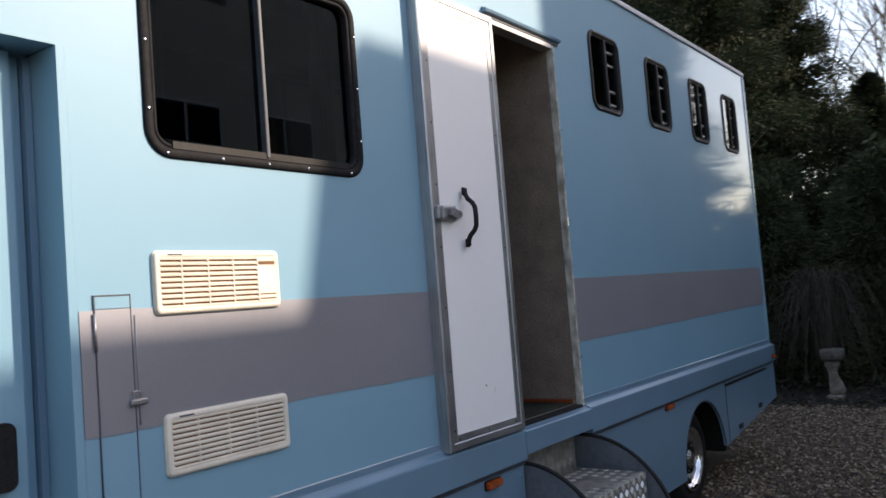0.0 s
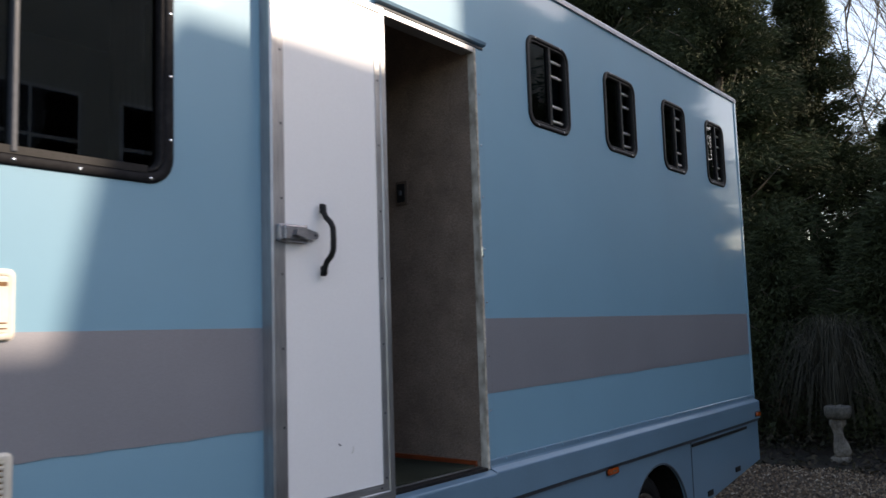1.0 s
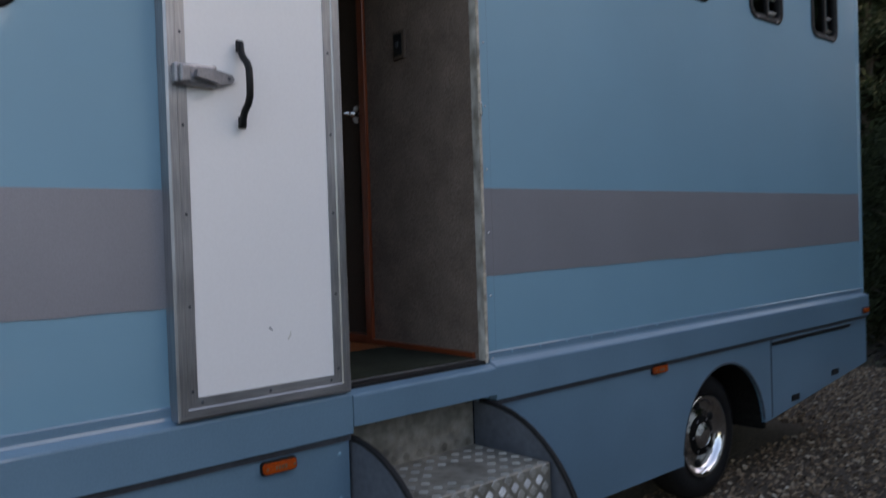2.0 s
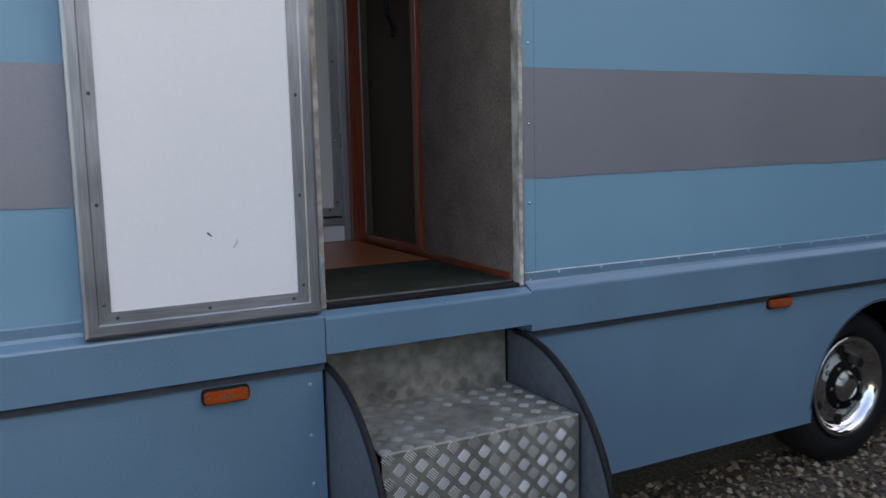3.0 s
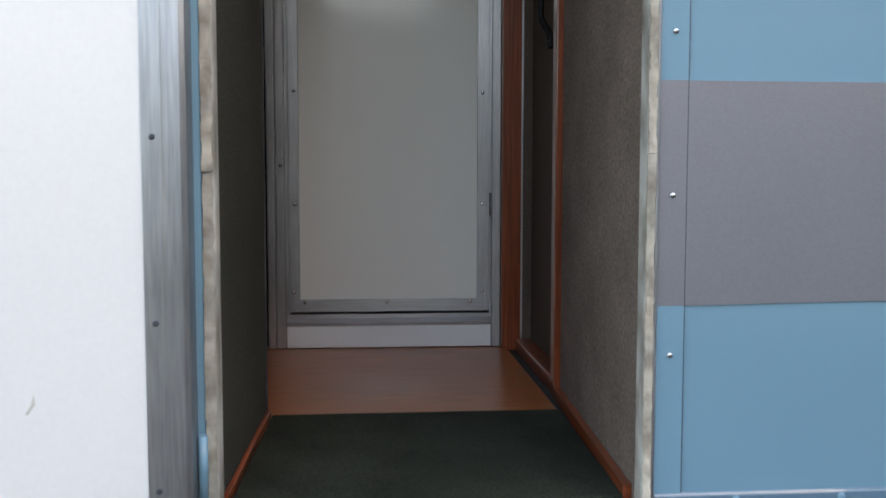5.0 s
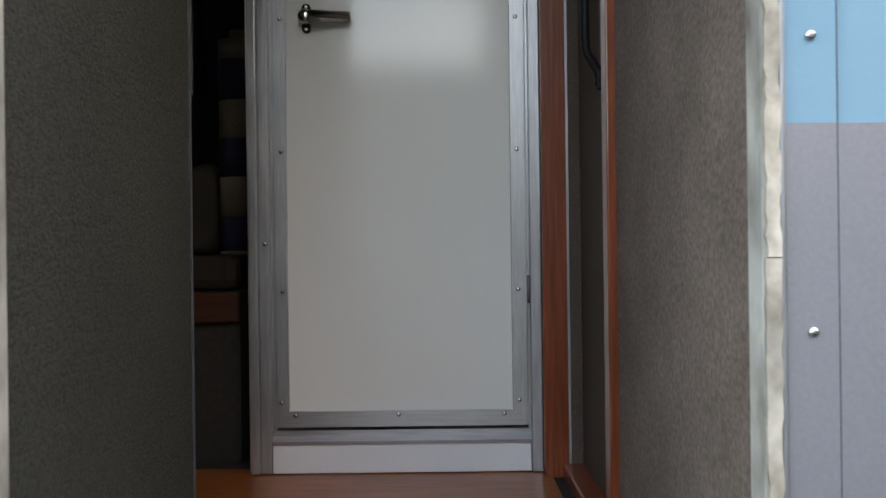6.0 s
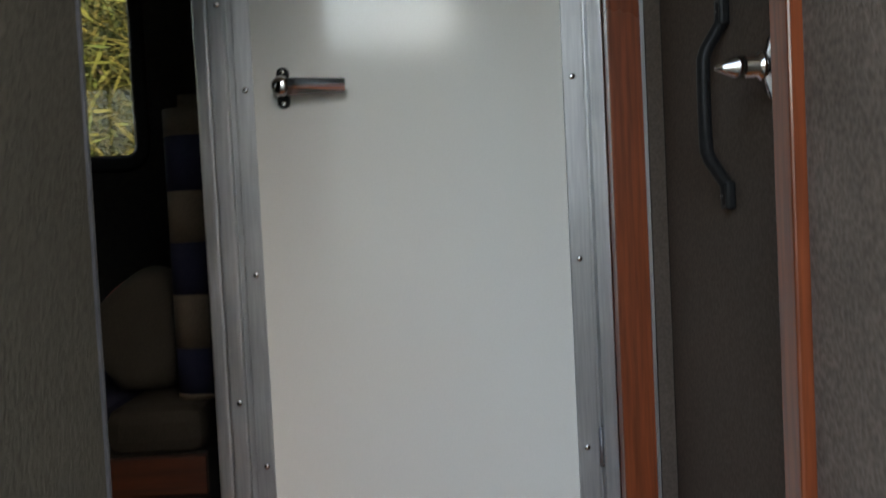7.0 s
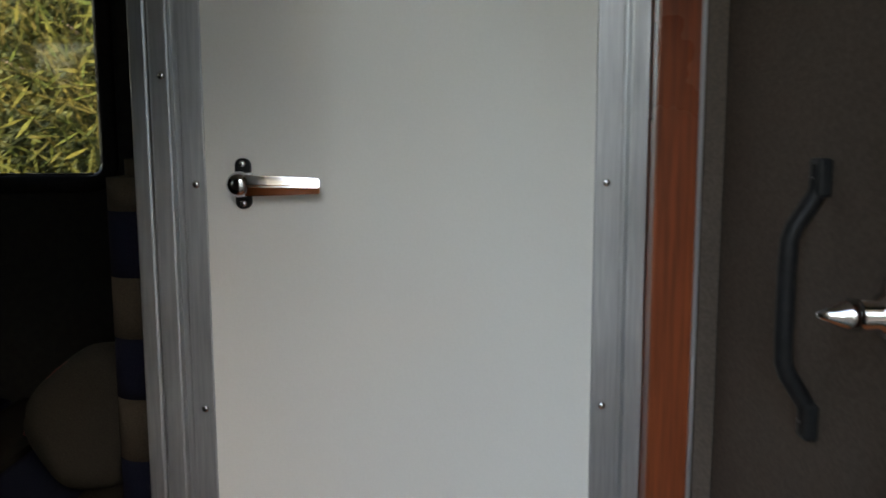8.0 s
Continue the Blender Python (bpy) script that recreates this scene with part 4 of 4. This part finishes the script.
def doormat():
    bm = prism([(-0.586, 0.014), (-0.056, 0.014), (-0.054, 0.642), (-0.590, 0.646)], "z", FZ - 0.003, FZ + 0.007)
    tagged(part("door_mat", bm, MAT), "dark green bristly mat just inside the doorway", "door mat")


def wall_switch():
    t = thing("control_panel", "small dark wall control box on the carpet lining", "control panel", (-0.468, 0.672, 2.258))
    part("casing", boxed(-0.040, 0.036, -0.012, 0.0, -0.060, 0.060, bev=0.004), DOORLINING, t)
    part("panel", boxed(-0.028, 0.024, -0.016, -0.0122, -0.046, 0.046, bev=0.0015), BLACK, t)
    part("switch", boxed(-0.010, 0.006, -0.021, -0.0162, -0.012, 0.012, bev=0.0015), GASKET, t)


def pillow(bm, c, sx, sy, sz, puff=0.55, seg=14):
    """A soft rectangular cushion with domed faces about its centre."""
    r = bmesh.ops.create_cube(bm, size=2.0)["verts"]
    es = list({e for v in r for e in v.link_edges})
    got = bmesh.ops.subdivide_edges(bm, edges=es, cuts=seg, use_grid_fill=True)
    vs = list({v for v in bm.verts})
    for v in vs:
        x, y, z = v.co
        k = (max(0, 1 - y ** 4) * max(0, 1 - z ** 4)) ** 0.45
        n = 3.2
        q = max(abs(y), abs(z)) / max((abs(y) ** n + abs(z) ** n) ** (1 / n), 1e-6)
        v.co = Vector((c[0] + x * sx * (0.30 + puff * k), c[1] + y * q * sy, c[2] + z * q * sz))
    for f in bm.faces:
        f.smooth = True
    return bm


def bench():
    bx, by, bz = -1.9, -0.65, FZ
    s = thing("bench_seat", "built-in bench seat with a beige and navy striped cushion", "bench seat", (bx, by, bz))

    def rel(x0, x1, y0, y1, z0, z1, bev=0.0):
        return boxed(x0 - bx, x1 - bx, y0 - by, y1 - by, z0 - bz, z1 - bz, bev=bev)

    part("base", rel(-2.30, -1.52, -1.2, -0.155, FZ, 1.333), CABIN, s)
    part("front_rail", rel(-1.519, -1.50, -1.2, -0.155, 1.334, 1.412, 0.003), DIMMED_WOOD, s, "reddish wooden front rail")
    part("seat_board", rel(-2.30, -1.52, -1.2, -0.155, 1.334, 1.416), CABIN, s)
    for k in range(5):
        y1 = -0.152 - 0.2 * k
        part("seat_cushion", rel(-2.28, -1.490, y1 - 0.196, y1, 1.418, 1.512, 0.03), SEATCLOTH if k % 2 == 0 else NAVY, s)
    t = thing("back_cushion", "upright bench back cushion with beige and navy bands", "cushion", (-1.70, -0.148, 1.513))
    edges = [1.513, 1.524, 1.616, 1.725, 1.830, 1.934, 2.045, 2.130]
    for k, (a, b) in enumerate(zip(edges, edges[1:])):
        bm = prism([(u, v) for u, v in rounded(-0.15, 0.15, -0.078, 0.078, 0.05)], "z", a - 1.513, b - 1.513)
        if k == 6:
            bmesh.ops.bevel(bm, geom=[e for e in bm.edges if all(v.co.z > b - 1.514 for v in e.verts)], offset=0.03, segments=4, affect="EDGES")
        for f in bm.faces:
            f.smooth = abs(f.normal.z) < 0.9
        part("band", bm, CREAM if k % 2 == 0 else NAVY, t)
    c = thing("scatter_cushion", "plump beige scatter cushion with dark red piping", "cushion", (-1.74, -0.312, 1.632))
    turn = Matrix.Rotation(radians(40), 3, "X") @ Matrix.Rotation(radians(-14), 3, "Y")
    bm = pillow(bmesh.new(), (0, 0, 0), 0.10, 0.130, 0.125)
    bmesh.ops.rotate(bm, verts=bm.verts, matrix=turn)
    for v in bm.verts:  # pressed against the back cushion and the seat
        v.co.y, v.co.z = min(v.co.y, 0.084), max(v.co.z, -0.118)
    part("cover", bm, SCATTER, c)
    part("piping", tube([turn @ Vector((0.05, -0.120 + 0.025 * k, 0.115 - 0.0022 * (k - 5) ** 2)) for k in range(8)], 0.004, 6), PIPING, c)
    # far window of the living space
    w = part("far_window", rounded_ring(-1.475, -0.467, 2.030, 2.74, 0.075, 0.045, -2.304, -2.292), BLACK, lorry)
    part("pane", boxed(-2.38, -2.376, -1.46, -0.482, 2.060, 2.73), CLEAR, w)


lobby()
side_cabin_door()
washroom_door()
doormat()
wall_switch()
bench()


# ---- garden ----
def bird_bath():
    t = thing("bird_bath", "weathered stone bird bath on a carved pedestal", "bird bath", (-0.13, 7.5, 0.0))
    part("base", boxed(-0.105, 0.105, -0.105, 0.105, 0.0, 0.06, bev=0.015), STONE, t)
    bm = ring_lathe([(0.06, 0.09), (0.12, 0.10), (0.20, 0.085), (0.28, 0.06), (0.34, 0.058), (0.38, 0.07), (0.41, 0.095), (0.45, 0.10), (0.47, 0.075)], (0, 0, 0), "z", 20)
    for v in bm.verts:
        a = math.atan2(v.co.y, v.co.x) + v.co.z * 5
        k = 1 + 0.16 * math.sin(3 * a) + 0.1 * noise.noise(v.co * 18)
        v.co.x, v.co.y = v.co.x * k + 0.02 * math.sin(v.co.z * 11), v.co.y * k
    part("pedestal", bm, STONE, t, "carved pale stone pedestal")
    bm = ring_lathe([(0.47, 0.09), (0.48, 0.135), (0.52, 0.158), (0.60, 0.162), (0.615, 0.145), (0.59, 0.125), (0.575, 0.04)], (0, 0, 0), "z", 24)
    for v in bm.verts:
        v.co += v.co.normalized() * 0.012 * noise.noise(v.co * 14)
    part("bowl", bm, SHADED_STONE, t, "stone bowl, its shade put into a darker colour")
    t.scale = (0.86, 0.86, 0.98)


def conifer_meshes(seed, height, radius, mat, sprays=60000, spray=0.16):
    """Trunk and crown: plumes of small drooping sprays on rising limbs, ragged outside."""
    rng = np.random.default_rng(seed)
    limbs = 210
    lh = rng.uniform(0.02, 0.99, limbs) ** 0.9
    la = rng.uniform(0, 2 * np.pi, limbs)
    ll = radius * (1.02 - lh ** 1.6) * rng.uniform(0.65, 1.12, limbs) + 0.12
    k = rng.integers(0, limbs, sprays)
    inner = rng.uniform(0, 1, sprays) < 0.22
    along = np.where(inner, rng.uniform(0.05, 0.6, sprays), rng.uniform(0.2, 1.0, sprays) ** 0.5)
    reach = ll[k] * along
    side = rng.normal(0, 0.15, sprays) * (0.4 + reach * 0.5)
    x = np.cos(la[k]) * reach - np.sin(la[k]) * side
    y = np.sin(la[k]) * reach + np.cos(la[k]) * side
    z = lh[k] * height * 0.97 + reach * 0.30 - 0.25 * reach ** 2 + rng.normal(0, 0.10, sprays)
    z = np.clip(z, 0.05, None)
    c = np.stack([x, y, z], 1)
    out = np.stack([np.cos(la[k]), np.sin(la[k]), rng.normal(-0.05, 0.35, sprays)], 1) + rng.normal(0, 0.38, (sprays, 3))
    out /= np.linalg.norm(out, axis=1)[:, None]
    up = rng.normal(0, 1, (sprays, 3))
    w = np.cross(out, up)
    w /= np.linalg.norm(w, axis=1)[:, None]
    ln = (rng.uniform(0.5, 1.5, sprays) * spray * np.where(inner, 1.5, 1.0))[:, None]
    wd = (rng.uniform(0.028, 0.085, sprays) * spray * np.where(inner, 4.2, 1.0))[:, None]
    v = np.stack([c, c + out * ln * 0.55 + w * wd, c + out * ln, c + out * ln * 0.55 - w * wd], 1).reshape(-1, 3)
    f = np.arange(sprays * 4).reshape(-1, 4)
    crown = mesh_of("crown", v.tolist(), f.tolist(), mat)
    bm = tube([(0, 0, 0), (0.03, 0.02, height * 0.4), (0, 0.03, height * 0.95)], 0.16, 9, r_end=0.02)
    trunk = bpy.data.meshes.new("trunk")
    bm.to_mesh(trunk)
    bm.free()
    trunk.materials.append(BARK)
    bm = bmesh.new()
    for i in range(0, limbs, 3):
        h = lh[i] * height * 0.97
        tip = (math.cos(la[i]) * ll[i] * 0.85, math.sin(la[i]) * ll[i] * 0.85, h + ll[i] * 0.3)
        tube([(0, 0, h), tip], 0.022, 4, bm, r_end=0.005)
    limb = bpy.data.meshes.new("limbs")
    bm.to_mesh(limb)
    bm.free()
    limb.materials.append(BARK)
    return trunk, crown, limb


def plant(t, kind):
    piece("trunk", kind[0], Matrix.Identity(4), t)
    tagged(piece("crown", kind[1], Matrix.Identity(4), t), kind="stuff")
    tagged(piece("limbs", kind[2], Matrix.Identity(4), t), kind="stuff")


def conifers():
    far = [conifer_meshes(1, 8.5, 1.75, NEEDLE, 20000, 0.24), conifer_meshes(2, 7.6, 1.6, NEEDLE, 20000, 0.24), conifer_meshes(5, 8.0, 1.6, NEEDLE_DRY, 20000, 0.24)]
    near = [conifer_meshes(1, 8.5, 1.75, NEEDLE, 115000, 0.10), conifer_meshes(2, 7.6, 1.6, NEEDLE, 115000, 0.10), conifer_meshes(5, 8.0, 1.6, NEEDLE_DRY, 90000, 0.11)]
    # Those past x = 3 are unseen, added for the reflections in the side.
    spots = [(-9.0, 14.5, 1), (-6.9, 14.0, 0), (-4.9, 14.2, 1), (-3.0, 13.8, 0), (-11.2, 12.4, 0), (-9.5, 11.0, 0), (-7.9, 12.2, 1), (-6.6, 10.6, 0), (-5.2, 12.0, 2), (-4.1, 10.2, 1), (-2.9, 11.6, 0), (-2.15, 10.4, 0), (-1.30, 12.1, 1),
             (1.0, 11.8, 1), (-0.35, 13.6, 0), (0.45, 13.0, 1), (4.0, 12.4, 0), (4.8, 11.4, 0), (6.0, 12.6, 1), (7.0, 11.4, 0), (8.4, 12.6, 0), (9.6, 11.6, 1), (11.2, 12.4, 0), (5.4, 14.4, 0), (8.0, 14.6, 1)]
    for i, (x, y, k) in enumerate(spots):
        rnd = random.Random(i)
        t = thing("conifer", "dense dark green conifer in a tall hedge" if k < 2 else "tall conifer with yellowing foliage", "conifer", (x, y, -0.02), "conifers behind the lorry")
        t.rotation_euler.z = rnd.uniform(0, 6.28)
        s = rnd.uniform(0.92, 1.1)
        t.scale = (s, s, rnd.uniform(0.9, 1.08) * (0.95 if x > 3 else 0.60 if x > -0.5 else 1.4 if x < -2.4 else 1))
        plant(t, (near if -5.5 < x < 0.8 else far)[k])
    low = conifer_meshes(9, 2.9, 1.25, NEEDLE, 40000, 0.10)
    for i, (x, y) in enumerate([(-2.4, 8.9), (-1.2, 9.3), (0.25, 9.6), (1.6, 9.4), (-4.4, 8.8), (0.9, 12.5), (-0.2, 11.2), (-3.4, 8.4)]):
        t = thing("shrub", "low dark evergreen shrub under the tall hedge", "shrub", (x, y, -0.02), "evergreen shrubs")
        t.rotation_euler.z = i * 1.7
        s = 0.85 + 0.12 * (i % 3)
        t.scale = (s, s, s)
        plant(t, low)


def bare_tree_mesh(seed, height, mat, lean=0.05, spread=0.55, levels=4, thick=0.09, sides=5, kids=6):
    rng = random.Random(seed)
    bm = bmesh.new()

    def grow(p, d, length, r, level):
        pts = [p]
        n = 5 if level == 0 else 4
        for _ in range(n):
            d = (d + Vector((rng.gauss(0, 0.11), rng.gauss(0, 0.11), rng.gauss(0.03, 0.08)))).normalized()
            pts.append(pts[-1] + d * length / n)
        tube(pts, r, sides if level < 2 else 3, bm, r_end=r * 0.35)
        if level >= levels - 1:
            return
        for k in range(kids + (4 if level == 0 else 0)):
            u = rng.uniform(0.25, 1.0)
            i = min(int(u * n), n - 1)
            b = pts[i].lerp(pts[i + 1], u * n - i)
            a = rng.uniform(0, 6.28)
            e = (d * rng.uniform(0.5, 1.0) + spread * Vector((math.cos(a), math.sin(a), rng.uniform(-0.2, 0.7)))).normalized()
            grow(b, e, length * rng.uniform(0.3, 0.55), r * 0.42, level + 1)

    grow(Vector((0, 0, 0)), Vector((lean, 0, 1)).normalized(), height, thick, 0)
    me = bpy.data.meshes.new("branches")
    bm.to_mesh(me)
    bm.free()
    me.materials.append(mat)
    return me


def bare_trees():
    kinds = [bare_tree_mesh(11, 9.0, BARK, kids=7, thick=0.05), bare_tree_mesh(12, 8.4, BARK, spread=0.45, kids=8, thick=0.045)]
    for i, (x, y, k) in enumerate([(-0.9, 18.0, 0), (0.5, 20.0, 1), (1.9, 18.5, 0), (-2.9, 21.0, 1), (0.2, 24.0, 0), (-0.2, 16.5, 1), (1.1, 16.0, 1), (-0.6, 22.0, 1), (1.2, 22.5, 0), (2.6, 21.0, 1)]):
        t = thing("bare_tree", "leafless winter tree with fine grey twigs", "tree", (x, y, -0.02), "bare trees behind the hedge")
        t.rotation_euler.z = i * 2.1
        tagged(piece("crown", kinds[k], Matrix.Identity(4), t), kind="stuff")


def strands(name, label, where, n, height, spread, droop, mat, width, seed):
    rng = np.random.default_rng(seed)
    verts, faces = [], []
    for _ in range(n):
        a = rng.uniform(0, 6.28)
        h, s = height * rng.uniform(0.6, 1.0), spread * rng.uniform(0.2, 1.0)
        pts = []
        for t in np.linspace(0, 1, 8):
            rr = s * (t ** 1.3)
            z = h * math.sin(min(t * 1.9, 1.57)) - droop * max(0, t - 0.55) ** 1.5 * 3.2
            pts.append((math.cos(a) * rr + rng.normal(0, 0.01), math.sin(a) * rr + rng.normal(0, 0.01), max(z, 0.03)))
        k = len(verts)
        for i, (x, y, z) in enumerate(pts):
            w = width * (1 - 0.8 * i / 7)
            verts += [(x - math.sin(a) * w, y + math.cos(a) * w, z), (x + math.sin(a) * w, y - math.cos(a) * w, z)]
        for i in range(7):
            faces.append((k + 2 * i, k + 2 * i + 1, k + 2 * i + 3, k + 2 * i + 2))
    t = thing(name, label, "ornamental grass" if "grass" in name else "shrub", where)
    piece("stems", mesh_of("stems", verts, faces, mat), Matrix.Identity(4), t)


def far_side_thicket():
    """Sunlit tangle past the far window."""
    for i, (x, y) in enumerate([(-5.2, -0.55), (-5.9, -1.25), (-6.4, -0.1), (-6.9, -0.9), (-6.1, -2.2), (-6.7, -3.1), (-7.3, -4.1)]):
        t = thing("thicket_bush", "sunlit tangle of mossy twigs and yellow-green leaves", "bush", (x, y, -0.02), "thicket beyond the lorry")
        piece("twigs", bare_tree_mesh(30 + i, 4.2, MOSSTWIG, spread=0.95, thick=0.03, kids=8), Matrix.Identity(4), t)
        rng = np.random.default_rng(60 + i)
        n = 2000
        c = np.stack([rng.normal(0, 0.6, n), rng.normal(0, 0.6, n), rng.uniform(0.4, 4.2, n)], 1)
        d = rng.normal(0, 1, (n, 3)) + np.array([0.2, 0, -0.7])
        d /= np.linalg.norm(d, axis=1)[:, None]
        w = np.cross(d, rng.normal(0, 1, (n, 3)))
        w /= np.linalg.norm(w, axis=1)[:, None]
        ln, wd = rng.uniform(0.10, 0.30, n)[:, None], rng.uniform(0.006, 0.015, n)[:, None]
        v = np.stack([c, c + d * ln * 0.5 + w * wd, c + d * ln, c + d * ln * 0.5 - w * wd], 1).reshape(-1, 3)
        piece("leaves", mesh_of("leaves", v.tolist(), np.arange(4 * n).reshape(-1, 4).tolist(), BLADE), Matrix.Identity(4), t)
    t = thing("pale_trunk", "pale lichened tree trunk in sunlight", "tree", (-5.6, -0.62, -0.02))
    piece("trunk", bare_tree_mesh(44, 6.0, PALEBARK, lean=0.02, spread=0.5, thick=0.085), Matrix.Identity(4), t)
    back = conifer_meshes(21, 8.6, 1.7, NEEDLE, 14000, 0.24)
    for i, (x, y) in enumerate([(-8.6, -3.2), (-8.8, -1.2), (-8.5, 0.8), (-8.9, 2.8), (-8.7, -5.0), (-9.3, -6.9), (-10.6, -4.2), (-10.2, -2.4), (-10.3, -0.3), (-9.9, 1.8), (-8.0, -2.2), (-8.1, -0.3)]):
        t = thing("conifer", "dark green conifer behind the thicket", "conifer", (x, y, -0.02), "conifers past the lorry")
        t.rotation_euler.z = i * 1.3
        plant(t, back)


# Out-of-view shrubs added to limit the sky that the doorway faces.
def skyline_hedge():
    kind = conifer_meshes(17, 2.6, 1.1, NEEDLE, 8000, 0.22)
    for i in range(12):
        t = thing("skyline_shrub", "unseen evergreen shrub added to bound the sky opposite the doorway", "shrub", (17.0 + 0.5 * (i % 2), -15.0 + 1.7 * i, -0.02), "far garden hedge")
        t.rotation_euler.z = i * 1.9
        t.scale = (1.25, 1.25, 1.5 + 0.12 * (i % 3))
        plant(t, kind)


def leaf_litter():
    rng = np.random.default_rng(8)
    n = 9000
    x, y = rng.uniform(-5, 3.2, n), rng.uniform(6.75, 10.0, n)
    c = np.stack([x, y, rng.uniform(0.004, 0.05, n) * (1 + 3 * (y > 7.6))], 1)
    d = rng.normal(0, 1, (n, 3)) * np.array([1, 1, 0.35])
    d /= np.linalg.norm(d, axis=1)[:, None]
    w = np.cross(d, rng.normal(0, 0.35, (n, 3)) + np.array([0, 0, 1]))
    w /= np.linalg.norm(w, axis=1)[:, None]
    ln, wd = rng.uniform(0.03, 0.09, n)[:, None], rng.uniform(0.008, 0.026, n)[:, None]
    v = np.stack([c, c + d * ln * 0.5 + w * wd, c + d * ln, c + d * ln * 0.5 - w * wd], 1).reshape(-1, 3)
    ob = new("leaf_litter", mesh_of("leaf_litter", v.tolist(), np.arange(4 * n).reshape(-1, 4).tolist(), LITTER))
    tagged(ob, "dark fallen leaves and ivy along the gravel edge", "leaf litter", kind="stuff")


def house():
    """Unseen house across the drive, its wings shaped to shade the lorry; the stepped roofline lets a patch of sun
    past.
    """
    h = thing("house", "unseen rendered house across the drive, shaped to shade the lorry", "house", (7.0, 0, 0))

    def block(name, outline, mat, deep=6.0, x0=0.0):
        bm = prism(outline, "x", x0, deep)
        # Sides sheared along the sun's bearing to keep the shade edges clean.
        for v in bm.verts:
            v.co.y += 0.82 * v.co.x
        part(name, bm, mat, h)

    block("wall", [(0.9, 0), (4.43, 0), (4.43, 5.96), (0.9, 5.96)], RENDERED)
    block("roof", [(0.9, 5.96), (4.43, 5.96), (4.43, 6.10), (0.9, 6.10)], SLATE)
    block("sun_patch_wing", [(4.43, 0), (6.3, 0), (6.3, 7.15), (4.81, 7.15), (4.55, 6.65), (4.43, 6.1)], RENDERED)
    block("shade_wing", [(6.3, 0), (22, 0), (22, 8.6), (6.3, 8.6)], RENDERED)
    # Added low block, out of view: sets the skyline the inner door reflects.
    low = thing("garage", "added low rendered block, unseen, shaping the reflected skyline", "garage", (13.0, 0, 0))
    part("wall", boxed(0.0, 3.6, -3.2, 4.2, 0.0, 4.98), RENDERED, low)
    part("roof", boxed(-0.12, 3.7, -3.3, 4.3, 4.981, 5.15, bev=0.01), SLATE, low)
    for y in (1.9, 3.6, 5.4):
        for z in (0.9, 3.3):
            w = part("window", boxed(-0.03, 0.0, y - 0.6, y + 0.6, z, z + 1.2), WHITE, h)
            for a in (-0.56, 0.02):
                for b in (0.05, 0.62):
                    part("pane", boxed(-0.035, -0.031, y + a, y + a + 0.54, z + b, z + b + 0.53), TINT, w)


bird_bath()
conifers()
bare_trees()
strands("drooping_grass", "dark drooping clump of ornamental grass by the bird bath", (-0.35, 8.35, 0.0), 620, 1.85, 1.15, 1.0, STRAW, 0.006, 5)
far_side_thicket()
skyline_hedge()
leaf_litter()
house()
